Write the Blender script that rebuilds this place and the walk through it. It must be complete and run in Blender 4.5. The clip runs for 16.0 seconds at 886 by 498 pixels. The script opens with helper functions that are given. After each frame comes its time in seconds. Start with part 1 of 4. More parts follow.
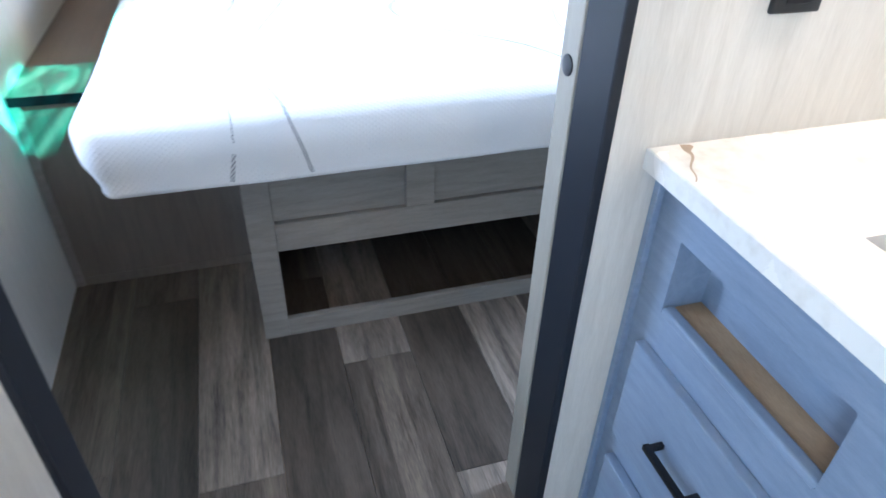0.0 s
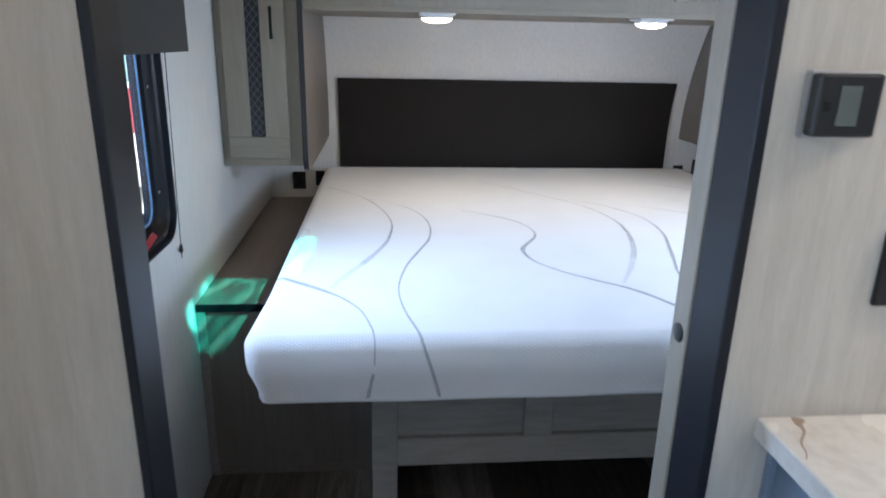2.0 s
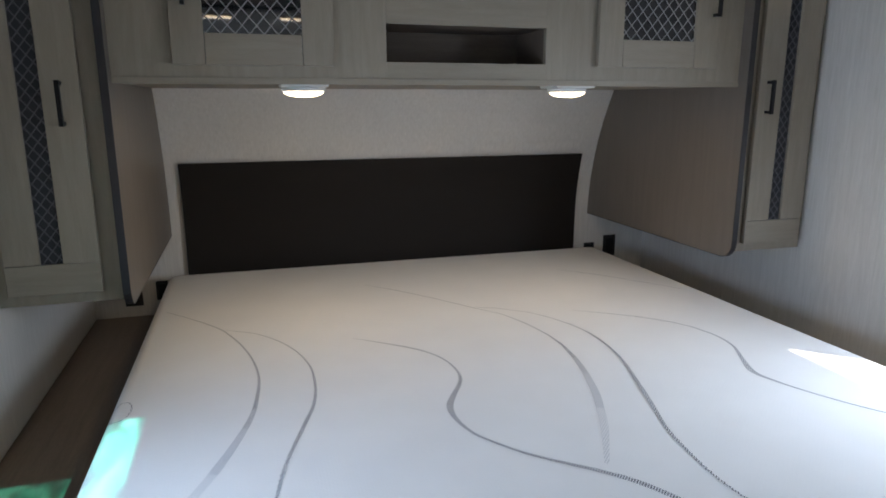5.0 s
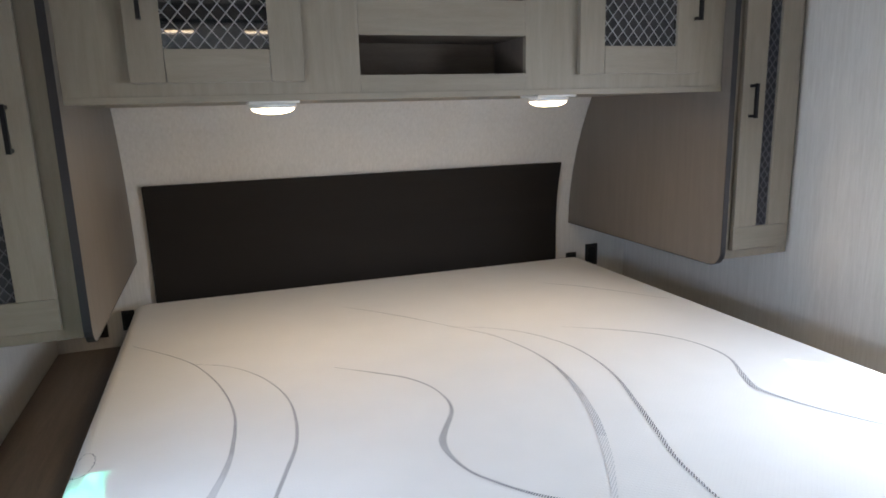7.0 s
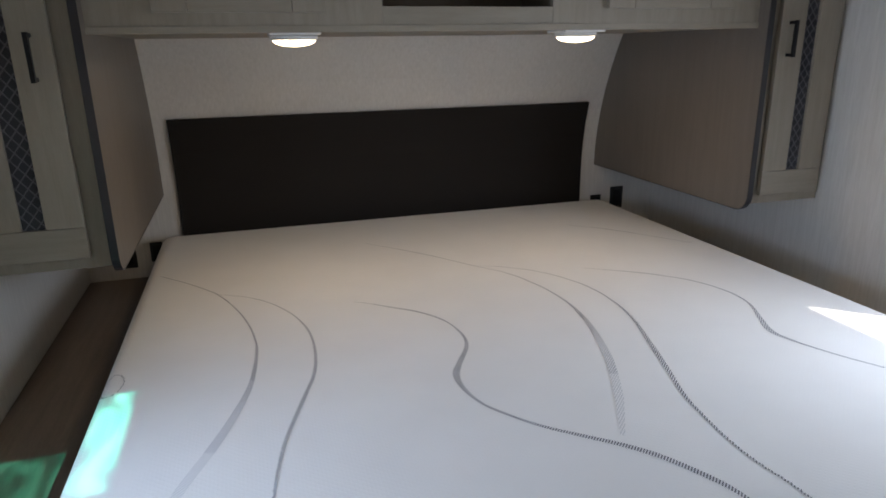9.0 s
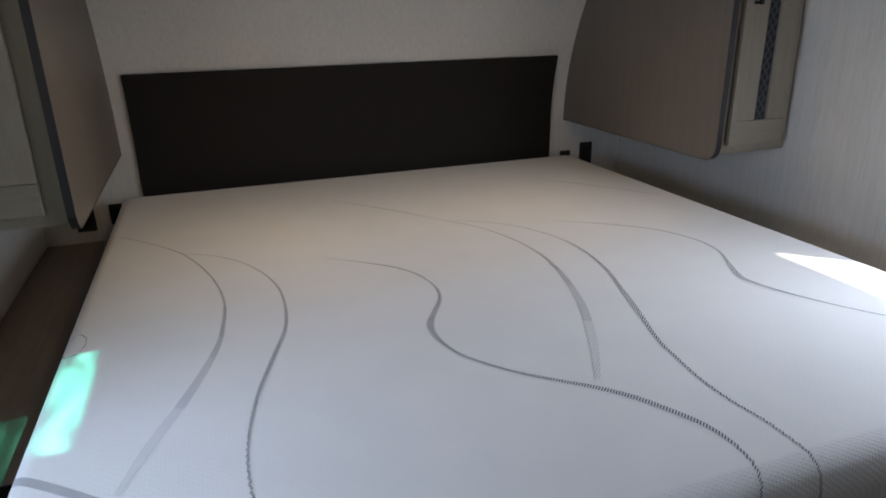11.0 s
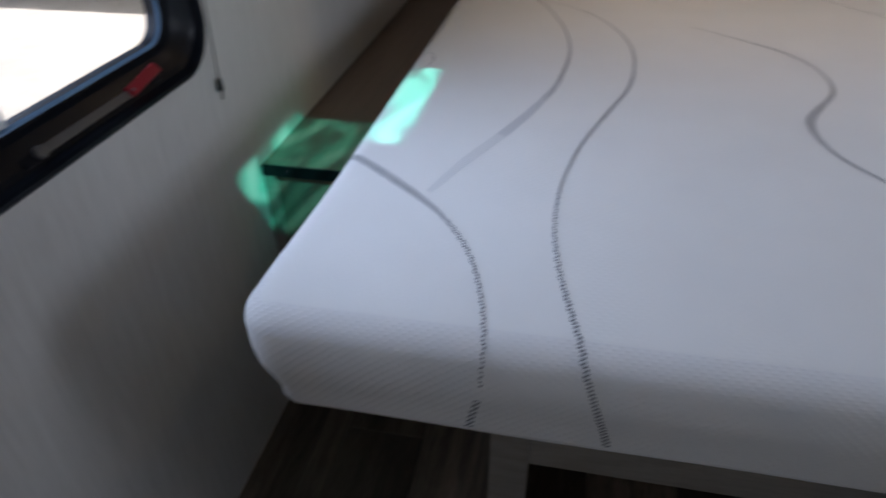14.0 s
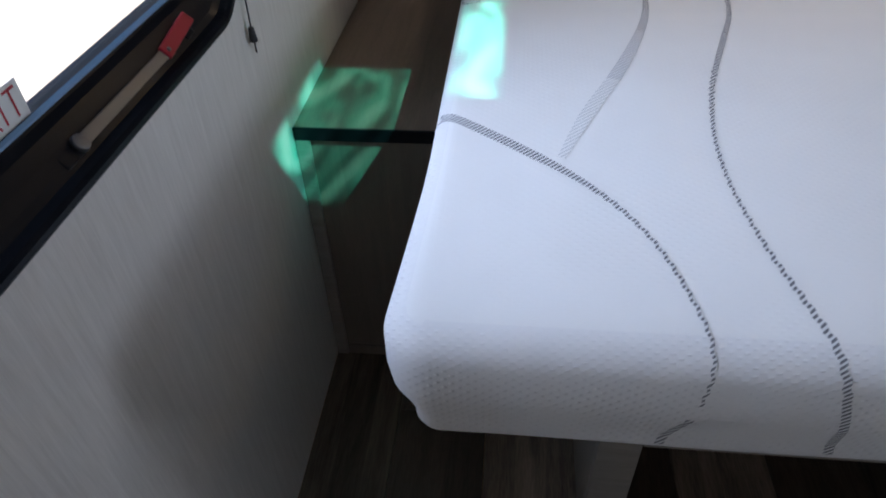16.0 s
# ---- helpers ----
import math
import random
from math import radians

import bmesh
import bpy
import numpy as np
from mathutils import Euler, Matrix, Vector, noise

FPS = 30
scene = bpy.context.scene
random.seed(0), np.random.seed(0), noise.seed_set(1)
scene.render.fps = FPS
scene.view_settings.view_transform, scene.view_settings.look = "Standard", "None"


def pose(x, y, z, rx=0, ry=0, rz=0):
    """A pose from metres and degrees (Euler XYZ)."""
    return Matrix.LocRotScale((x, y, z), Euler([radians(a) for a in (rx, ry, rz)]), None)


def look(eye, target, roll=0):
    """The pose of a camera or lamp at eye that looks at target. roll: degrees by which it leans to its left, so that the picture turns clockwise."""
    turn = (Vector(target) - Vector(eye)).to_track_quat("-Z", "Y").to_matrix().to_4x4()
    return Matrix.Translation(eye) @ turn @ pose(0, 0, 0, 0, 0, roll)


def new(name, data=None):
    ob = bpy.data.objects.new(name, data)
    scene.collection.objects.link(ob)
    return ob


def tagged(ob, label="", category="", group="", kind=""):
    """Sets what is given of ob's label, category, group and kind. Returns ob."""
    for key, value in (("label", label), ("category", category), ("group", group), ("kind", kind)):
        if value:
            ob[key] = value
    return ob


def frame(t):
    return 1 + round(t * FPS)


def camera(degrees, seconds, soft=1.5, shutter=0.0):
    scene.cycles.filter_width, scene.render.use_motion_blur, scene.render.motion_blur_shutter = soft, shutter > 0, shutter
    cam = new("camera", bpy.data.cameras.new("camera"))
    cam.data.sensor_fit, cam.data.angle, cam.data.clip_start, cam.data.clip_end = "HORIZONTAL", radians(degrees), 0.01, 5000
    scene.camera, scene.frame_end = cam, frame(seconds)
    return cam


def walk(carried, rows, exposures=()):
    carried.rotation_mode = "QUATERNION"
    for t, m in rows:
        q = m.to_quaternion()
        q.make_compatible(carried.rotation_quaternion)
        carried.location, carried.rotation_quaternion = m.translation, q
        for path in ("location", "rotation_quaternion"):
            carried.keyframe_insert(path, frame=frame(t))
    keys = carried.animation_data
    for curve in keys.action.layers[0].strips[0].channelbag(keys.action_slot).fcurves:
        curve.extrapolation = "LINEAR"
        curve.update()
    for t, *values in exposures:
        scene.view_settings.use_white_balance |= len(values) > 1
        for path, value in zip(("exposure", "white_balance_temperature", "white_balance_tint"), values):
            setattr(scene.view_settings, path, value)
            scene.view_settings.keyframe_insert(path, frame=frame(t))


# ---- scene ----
cam = camera(68.3, 16.0, 1.7, 0.5)
PATH = [
    (0, (0.211, 0.118, 1.324), (0.71, 1.669, 0.164), 1.8),
    (0.5, (0.239, -0.02, 1.325), (0.551, 1.629, 0.238), 3.2),
    (1, (0.226, -0.089, 1.368), (0.428, 1.648, 0.397), 2.0),
    (1.5, (0.216, -0.064, 1.41), (0.364, 1.794, 0.686), 0.1),
    (2, (0.192, 0.032, 1.43), (0.37, 1.929, 0.824), 1.3),
    (2.5, (0.167, 0.186, 1.44), (0.463, 2.083, 0.88), 1.8),
    (3, (0.123, 0.306, 1.442), (0.591, 2.145, 0.811), 2.4),
    (3.5, (0.116, 0.344, 1.443), (0.646, 2.158, 0.787), 2.3),
    (4, (0.149, 0.429, 1.442), (0.695, 2.246, 0.81), 1.5),
    (4.5, (0.223, 0.579, 1.469), (0.765, 2.447, 1.001), 0.3),
    (7, (0.23, 0.772, 1.495), (0.864, 2.622, 1.077), -1.6),
    (7.5, (0.229, 0.784, 1.477), (0.855, 2.629, 1.026), -1.4),
    (8, (0.232, 0.776, 1.476), (0.78, 2.608, 0.889), -0.9),
    (8.5, (0.247, 0.758, 1.486), (0.777, 2.596, 0.901), -0.9),
    (11, (0.243, 0.777, 1.443), (0.862, 2.549, 0.755), -1.1),
    (11.5, (0.245, 0.771, 1.428), (0.731, 2.561, 0.679), -0.9),
    (12, (0.27, 0.758, 1.415), (0.818, 2.52, 0.644), -0.0),
    (12.5, (0.253, 0.778, 1.394), (0.866, 2.493, 0.567), 0.8),
    (13, (0.259, 0.808, 1.38), (0.827, 2.479, 0.439), 0.3),
    (13.5, (0.250, 0.816, 1.358), (0.508, 2.514, 0.334), 3.4),
    (14, (0.237, 0.856, 1.283), (-0.109, 2.445, 0.118), -1.2),
    (14.5, (0.215, 0.852, 1.283), (-0.291, 2.374, 0.088), -1.5),
    (15, (0.144, 0.898, 1.271), (-0.380, 2.394, 0.053), -4.8),
    (15.5, (0.041, 0.954, 1.263), (-0.252, 2.480, 0.007), -3.0),
    (16, (-0.015, 0.986, 1.234), (-0.192, 2.476, -0.085), -2.0),
]
EXPOSURES = [(0, 2.65, 5850, 11), (0.5, 2.58, 5800, 11), (1.0, 2.42, 5800, 11), (1.5, 1.93, 5850, 11), (2.0, 1.52, 5900, 11), (2.5, 1.06, 5950, 11), (3.5, 0.74, 6150, 11), (4.5, 0.68, 6450, 11), (7, 1.18, 6900, 13), (7.5, 1.10, 6900, 13), (8.5, 0.68, 6900, 14),
             (11, 0.36, 6850, 14), (12.5, 0.22, 6800, 15), (13.5, 0.08, 6750, 16), (14.0, 0.20, 6700, 17), (14.5, 0.54, 6700, 17), (16, 0.58, 6650, 17)]
walk(cam, [(t, look(eye, target, roll)) for t, eye, target, roll in PATH], EXPOSURES)

# ---- world, sun, lights ----
SUN_DOWN = Vector((-0.66, 0.62, -1.0)).normalized()
world = bpy.data.worlds.new("sky")
scene.world = world
world.use_nodes = True
wn = world.node_tree.nodes
sky = wn.new("ShaderNodeTexSky")
sky.sky_type = "NISHITA"
sky.sun_disc = False
sky.sun_elevation = math.asin(-SUN_DOWN.z)
sky.sun_rotation = math.atan2(-SUN_DOWN.x, -SUN_DOWN.y)
wn["Background"].inputs["Strength"].default_value = 0.06
world.node_tree.links.new(sky.outputs[0], wn["Background"].inputs["Color"])


def lamp(name, kind, power, color, m, size=(0.1, 0.1), shape="RECTANGLE"):
    data = bpy.data.lights.new(name, kind)
    data.energy, data.color = power, color
    if kind == "AREA":
        data.shape, data.size = shape, size[0]
        if shape == "RECTANGLE":
            data.size_y = size[1]
    ob = new(name, data)
    ob.matrix_world = m
    return ob


sun = lamp("sun", "SUN", 5.0, (1.0, 0.95, 0.87), look((0, 0, 6), Vector((0, 0, 6)) + SUN_DOWN))
sun.data.angle = radians(0.55)
SKYBLUE = (0.57, 0.73, 1.0)
sky_left = lamp("sky_through_window_left", "AREA", 5.4, SKYBLUE, look((-0.56, 1.52, 1.27), (2.1, 2.05, 0.98)), (0.7, 0.55))
sky_left.data.spread = radians(112)
sky_right = lamp("sky_through_window_right", "AREA", 6.4, (0.68, 0.81, 1.0), look((2.18, 1.36, 1.29), (1.50, 1.80, 0.70)), (0.40, 0.66))
sky_right.data.spread = radians(116)
lamp("sky_through_entry", "AREA", 6.2, (0.40, 0.68, 1.0), look((-0.55, -0.75, 1.0), (1.5, -0.1, 0.9)), (0.75, 1.7))
lamp("sky_through_rear_window", "AREA", 0.15, (0.8, 0.88, 1.0), look((0.9, -2.68, 1.35), (0.8, 0.8, 0.9)), (1.3, 0.6))

# ---- materials ----


def material(name, color, rough=0.5, metal=0.0):
    m = bpy.data.materials.new(name)
    m.use_nodes = True
    b = m.node_tree.nodes["Principled BSDF"]
    b.inputs["Base Color"].default_value = (*color, 1)
    b.inputs["Roughness"].default_value = rough
    b.inputs["Metallic"].default_value = metal
    return m


def nodes_of(m):
    t = m.node_tree
    return t, t.nodes, t.links, t.nodes["Principled BSDF"]


def ramp_node(n, stops):
    r = n.new("ShaderNodeValToRGB")
    while len(r.color_ramp.elements) < len(stops):
        r.color_ramp.elements.new(0.5)
    for e, (p, c) in zip(r.color_ramp.elements, stops):
        e.position, e.color = p, (*c, 1)
    return r


def grained(name, dark, light, stretch, scale=6.0, rough=0.5, bump=0.15, per_object=0.0, contrast=(0.3, 0.72), fine=60.0, blotch=0.25):
    """Wood or woven vinyl: a long grain, fine fibres and slow blotches, by object coordinates in metres."""
    m = material(name, light, rough)
    t, n, l, b = nodes_of(m)
    co = n.new("ShaderNodeTexCoord")
    mp = n.new("ShaderNodeMapping")
    mp.inputs["Scale"].default_value = stretch
    l.new(co.outputs["Object"], mp.inputs["Vector"])
    info = n.new("ShaderNodeObjectInfo")
    shift = n.new("ShaderNodeVectorMath")
    shift.operation = "ADD"
    mul = n.new("ShaderNodeMath")
    mul.operation = "MULTIPLY"
    mul.inputs[1].default_value = 37.0
    l.new(info.outputs["Random"], mul.inputs[0])
    l.new(mp.outputs[0], shift.inputs[0])
    l.new(mul.outputs[0], shift.inputs[1])
    a = n.new("ShaderNodeTexNoise")
    a.inputs["Scale"].default_value = scale
    a.inputs["Detail"].default_value = 6
    a.inputs["Distortion"].default_value = 0.6
    l.new(shift.outputs[0], a.inputs["Vector"])
    f = n.new("ShaderNodeTexNoise")
    f.inputs["Scale"].default_value = fine
    f.inputs["Detail"].default_value = 3
    l.new(shift.outputs[0], f.inputs["Vector"])
    mix = n.new("ShaderNodeMath")
    mix.operation = "MULTIPLY_ADD"
    mix.inputs[1].default_value = 0.35
    l.new(f.outputs["Fac"], mix.inputs[0])
    sc = n.new("ShaderNodeMath")
    sc.operation = "MULTIPLY"
    sc.inputs[1].default_value = 0.65
    l.new(a.outputs["Fac"], sc.inputs[0])
    l.new(sc.outputs[0], mix.inputs[2])
    r = ramp_node(n, [(contrast[0], dark), (contrast[1], light)])
    l.new(mix.outputs[0], r.inputs["Fac"])
    blot = n.new("ShaderNodeTexNoise")
    blot.inputs["Scale"].default_value = 3.0
    blot.inputs["Detail"].default_value = 2
    l.new(co.outputs["Object"], blot.inputs["Vector"])
    val = n.new("ShaderNodeMapRange")
    val.inputs["To Min"].default_value = 1 - blotch
    val.inputs["To Max"].default_value = 1 + blotch
    l.new(blot.outputs["Fac"], val.inputs["Value"])
    rnd = n.new("ShaderNodeMapRange")
    rnd.inputs["To Min"].default_value = 1 - per_object
    rnd.inputs["To Max"].default_value = 1 + per_object
    l.new(info.outputs["Random"], rnd.inputs["Value"])
    both = n.new("ShaderNodeMath")
    both.operation = "MULTIPLY"
    l.new(val.outputs[0], both.inputs[0])
    l.new(rnd.outputs[0], both.inputs[1])
    hsv = n.new("ShaderNodeHueSaturation")
    l.new(r.outputs["Color"], hsv.inputs["Color"])
    l.new(both.outputs[0], hsv.inputs["Value"])
    l.new(hsv.outputs[0], b.inputs["Base Color"])
    bp = n.new("ShaderNodeBump")
    bp.inputs["Strength"].default_value = bump
    bp.inputs["Distance"].default_value = 0.002
    l.new(mix.outputs[0], bp.inputs["Height"])
    l.new(bp.outputs[0], b.inputs["Normal"])
    rr = n.new("ShaderNodeMapRange")
    rr.inputs["To Min"].default_value = rough - 0.08
    rr.inputs["To Max"].default_value = rough + 0.1
    l.new(a.outputs["Fac"], rr.inputs["Value"])
    l.new(rr.outputs[0], b.inputs["Roughness"])
    return m


WALL = grained("linen_wallboard", (0.585, 0.56, 0.52), (0.715, 0.69, 0.65), (26, 26, 1.6), 5, 0.55, 0.2, 0, (0.3, 0.7), 26, 0.04)
PARTITION = grained("whitewashed_partition_board", (0.49, 0.44, 0.375), (0.62, 0.57, 0.50), (14, 14, 1.2), 4, 0.5, 0.2, 0, (0.3, 0.7), 40, 0.08)
CAB = grained("whitewashed_oak", (0.243, 0.208, 0.163), (0.308, 0.268, 0.214), (16, 16, 1.4), 4, 0.5, 0.15, 0.03, (0.25, 0.65), 40, 0.12)
CAB_H = grained("whitewashed_oak_cross", (0.243, 0.208, 0.163), (0.308, 0.268, 0.214), (1.4, 16, 16), 4, 0.5, 0.15, 0.03, (0.25, 0.65), 40, 0.12)
PANEL = grained("taupe_oak_panel", (0.142, 0.121, 0.101), (0.178, 0.154, 0.131), (14, 14, 1.0), 3.5, 0.42, 0.12, 0, (0.3, 0.7), 40, 0.12)
VANITY = grained("grey_vanity_wood", (0.15, 0.185, 0.245), (0.25, 0.30, 0.375), (16, 2.0, 16), 4, 0.42, 0.12, 0.04, (0.2, 0.75), 40, 0.1)
BASEWOOD = grained("grey_bed_wood", (0.20, 0.178, 0.155), (0.31, 0.275, 0.24), (2.0, 16, 16), 4, 0.5, 0.2, 0.04, (0.3, 0.7), 40, 0.1)
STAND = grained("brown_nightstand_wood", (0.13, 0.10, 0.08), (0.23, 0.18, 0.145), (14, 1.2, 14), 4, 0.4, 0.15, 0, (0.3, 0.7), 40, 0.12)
PLANKS = {k: grained(k + "_oak_plank", lo, hi, (11, 1.0, 11), 3.2, 0.42, 0.3, 0.16, (0.3, 0.72), 30, 0.18)
          for k, lo, hi in (("dark", (0.020, 0.0145, 0.011), (0.125, 0.096, 0.073)), ("grey", (0.026, 0.018, 0.013), (0.20, 0.155, 0.118)), ("pale", (0.050, 0.037, 0.028), (0.31, 0.25, 0.20)))}
RAW = grained("raw_plywood", (0.25, 0.15, 0.08), (0.45, 0.30, 0.17), (8, 1.5, 8), 4, 0.7, 0.2)
STAND_V = grained("brown_nightstand_front", (0.14, 0.115, 0.095), (0.20, 0.165, 0.135), (14, 14, 1.2), 4, 0.45, 0.12, 0, (0.3, 0.7), 40, 0.1)


def printed_strips(m, width, spread):
    """Narrow staves printed side by side on each plank, each with a tone of its own."""
    t, n, l, b = nodes_of(m)
    co, sep, info = n.new("ShaderNodeTexCoord"), n.new("ShaderNodeSeparateXYZ"), n.new("ShaderNodeObjectInfo")
    l.new(co.outputs["Object"], sep.inputs[0])
    step, cut, add, wn1 = n.new("ShaderNodeMath"), n.new("ShaderNodeMath"), n.new("ShaderNodeMath"), n.new("ShaderNodeTexWhiteNoise")
    step.operation, cut.operation, add.operation = "MULTIPLY_ADD", "FLOOR", "MULTIPLY_ADD"
    step.inputs[1].default_value, step.inputs[2].default_value = 1.0 / width, 0.5
    l.new(sep.outputs["X"], step.inputs[0])
    l.new(step.outputs[0], cut.inputs[0])
    add.inputs[1].default_value = 91.0
    l.new(info.outputs["Random"], add.inputs[0])
    l.new(cut.outputs[0], add.inputs[2])
    wn1.noise_dimensions = "1D"
    l.new(add.outputs[0], wn1.inputs["W"])
    rng_ = n.new("ShaderNodeMapRange")
    rng_.inputs["To Min"].default_value, rng_.inputs["To Max"].default_value = 1 - spread, 1 + spread
    l.new(wn1.outputs["Value"], rng_.inputs["Value"])
    old = b.inputs["Base Color"].links[0].from_socket
    hs = n.new("ShaderNodeHueSaturation")
    l.new(old, hs.inputs["Color"])
    l.new(rng_.outputs[0], hs.inputs["Value"])
    l.new(hs.outputs[0], b.inputs["Base Color"])


for plank_wood in PLANKS.values():
    printed_strips(plank_wood, 0.0645, 0.26)
JAMB = material("dark_slate_casing", (0.013, 0.015, 0.020), 0.45)
JAMB.node_tree.nodes["Principled BSDF"].inputs["Specular IOR Level"].default_value = 0.32
BAND = material("charcoal_edge_band", (0.025, 0.024, 0.028), 0.4)
BLACK = material("black_plastic", (0.012, 0.012, 0.013), 0.38)
BLACKMETAL = material("black_metal", (0.018, 0.018, 0.02), 0.35, 0.6)
RUBBER = material("black_window_frame", (0.0055, 0.0065, 0.0095), 0.34)
RUBBER.node_tree.nodes["Principled BSDF"].inputs["Specular IOR Level"].default_value = 0.18
ALU = material("brushed_aluminium", (0.42, 0.42, 0.43), 0.45, 1.0)
# The bead's blue is the sky's reflection, put into its colour.
BEAD_SKY = material("sky_reflection_bead", (0.16, 0.29, 0.46), 0.25)
RED = material("red_plastic", (0.33, 0.014, 0.025), 0.5)
WHITEPL = material("white_plastic", (0.75, 0.75, 0.73), 0.35)
CEIL = material("white_ceiling_vinyl", (0.72, 0.71, 0.68), 0.6)
SILVER = material("silver_bezel", (0.5, 0.5, 0.52), 0.3, 0.8)
LCD = material("lcd_glass", (0.11, 0.125, 0.115), 0.15)
SIGN_RED = material("exit_red_ink", (0.5, 0.03, 0.05), 0.5)
LATTICE = material("grey_lattice_ink", (0.24, 0.235, 0.24), 0.45)
LATTICE_DIM = material("dim_lattice_ink", (0.10, 0.10, 0.115), 0.5)
WEAVE = material("dark_blue_grey_weave", (0.028, 0.029, 0.036), 0.6)
SMOKED = material("smoked_mirror_glass", (0.02, 0.02, 0.022), 0.025)
SMOKED.node_tree.nodes["Principled BSDF"].inputs["Specular IOR Level"].default_value = 0.9


def stitched(name, dark, light, share):
    """Slanted grey stitches on white: a fine wave decides which thread shows."""
    m = material(name, dark, 0.85)
    t, n, l, b = nodes_of(m)
    co = n.new("ShaderNodeTexCoord")
    mp = n.new("ShaderNodeMapping")
    mp.inputs["Scale"].default_value = (1, -1, -1)
    wv = n.new("ShaderNodeTexWave")
    wv.bands_direction = "DIAGONAL"
    wv.inputs["Scale"].default_value = 88
    wv.inputs["Distortion"].default_value = 0.6
    wv.inputs["Detail Scale"].default_value = 40
    l.new(co.outputs["Object"], mp.inputs["Vector"])
    l.new(mp.outputs[0], wv.inputs["Vector"])
    r = ramp_node(n, [(share - 0.10, dark), (share + 0.10, light)])
    l.new(wv.outputs["Fac"], r.inputs["Fac"])
    l.new(r.outputs["Color"], b.inputs["Base Color"])
    return m


STRIPE = stitched("grey_knit_stripe", (0.17, 0.17, 0.185), (0.68, 0.68, 0.685), 0.52)
STRIPE_MID = stitched("mid_grey_knit_stripe", (0.34, 0.34, 0.355), (0.68, 0.68, 0.685), 0.52)
STRIPE_PALE = stitched("pale_grey_knit_stripe", (0.45, 0.45, 0.46), (0.70, 0.70, 0.71), 0.5)
STRIPE_FADE = stitched("fading_grey_knit_stripe", (0.58, 0.58, 0.585), (0.76, 0.755, 0.745), 0.4)
VEIN = material("brown_vein", (0.30, 0.21, 0.14), 0.3)
STEEL = material("sink_steel", (0.45, 0.43, 0.40), 0.3, 1.0)


def bumpy(m, kind, scale, strength, distance=0.002, stretch=(1, 1, 1)):
    t, n, l, b = nodes_of(m)
    co, mp = n.new("ShaderNodeTexCoord"), n.new("ShaderNodeMapping")
    mp.inputs["Scale"].default_value = stretch
    l.new(co.outputs["Object"], mp.inputs["Vector"])
    tex = n.new(kind)
    tex.inputs["Scale"].default_value = scale
    l.new(mp.outputs[0], tex.inputs["Vector"])
    bp = n.new("ShaderNodeBump")
    bp.inputs["Strength"].default_value, bp.inputs["Distance"].default_value = strength, distance
    l.new(tex.outputs[0], bp.inputs["Height"])
    l.new(bp.outputs[0], b.inputs["Normal"])
    return m


# knit mattress cover: staggered raised cells, finer and flatter on the top than round the border


def knit(name, color, cell_u, cell_v, strength, distance):
    m = material(name, color, 0.88)
    t, n, l, b = nodes_of(m)
    b.inputs["Sheen Weight"].default_value = 0.2
    co, sep = n.new("ShaderNodeTexCoord"), n.new("ShaderNodeSeparateXYZ")
    warp = n.new("ShaderNodeTexNoise")
    warp.inputs["Scale"].default_value = 14
    l.new(co.outputs["Object"], warp.inputs["Vector"])
    mixv = n.new("ShaderNodeVectorMath")
    mixv.operation = "MULTIPLY_ADD"
    mixv.inputs[1].default_value = (0.003, 0.003, 0.003)
    l.new(warp.outputs["Color"], mixv.inputs[0])
    l.new(co.outputs["Object"], mixv.inputs[2])
    l.new(mixv.outputs[0], sep.inputs[0])

    def calc(op, a, c):
        k = n.new("ShaderNodeMath")
        k.operation = op
        for slot, v in ((0, a), (1, c)):
            if isinstance(v, float):
                k.inputs[slot].default_value = v
            elif v is not None:
                l.new(v, k.inputs[slot])
        return k.outputs[0]
    u, v = sep.outputs["X"], calc("ADD", sep.outputs["Y"], sep.outputs["Z"])
    u, v = calc("MULTIPLY", u, math.pi / cell_u), calc("MULTIPLY", v, math.pi / cell_v)
    p, q = calc("COSINE", calc("ADD", u, v), None), calc("COSINE", calc("SUBTRACT", u, v), None)
    cells = calc("MAXIMUM", calc("ADD", p, q), 0.0)
    cells = calc("MULTIPLY", calc("MULTIPLY", cells, cells), 0.6)
    slow, fuzz = n.new("ShaderNodeTexNoise"), n.new("ShaderNodeTexNoise")
    slow.inputs["Scale"].default_value, fuzz.inputs["Scale"].default_value = 7, 420
    l.new(co.outputs["Object"], slow.inputs["Vector"])
    l.new(co.outputs["Object"], fuzz.inputs["Vector"])
    far, near = n.new("ShaderNodeBump"), n.new("ShaderNodeBump")
    near.inputs["Strength"].default_value, near.inputs["Distance"].default_value = strength, distance
    far.inputs["Strength"].default_value, far.inputs["Distance"].default_value = 0.10, 0.02
    l.new(calc("ADD", cells, calc("MULTIPLY", fuzz.outputs["Fac"], 0.5)), near.inputs["Height"])
    l.new(slow.outputs["Fac"], far.inputs["Height"])
    l.new(far.outputs[0], near.inputs["Normal"])
    l.new(near.outputs[0], b.inputs["Normal"])
    tone, hs = n.new("ShaderNodeMapRange"), n.new("ShaderNodeHueSaturation")
    tone.inputs["To Min"].default_value, tone.inputs["To Max"].default_value = 0.95, 1.04
    hs.inputs["Color"].default_value = (*color, 1)
    l.new(slow.outputs["Fac"], tone.inputs["Value"])
    l.new(tone.outputs[0], hs.inputs["Value"])
    l.new(hs.outputs[0], b.inputs["Base Color"])
    return m


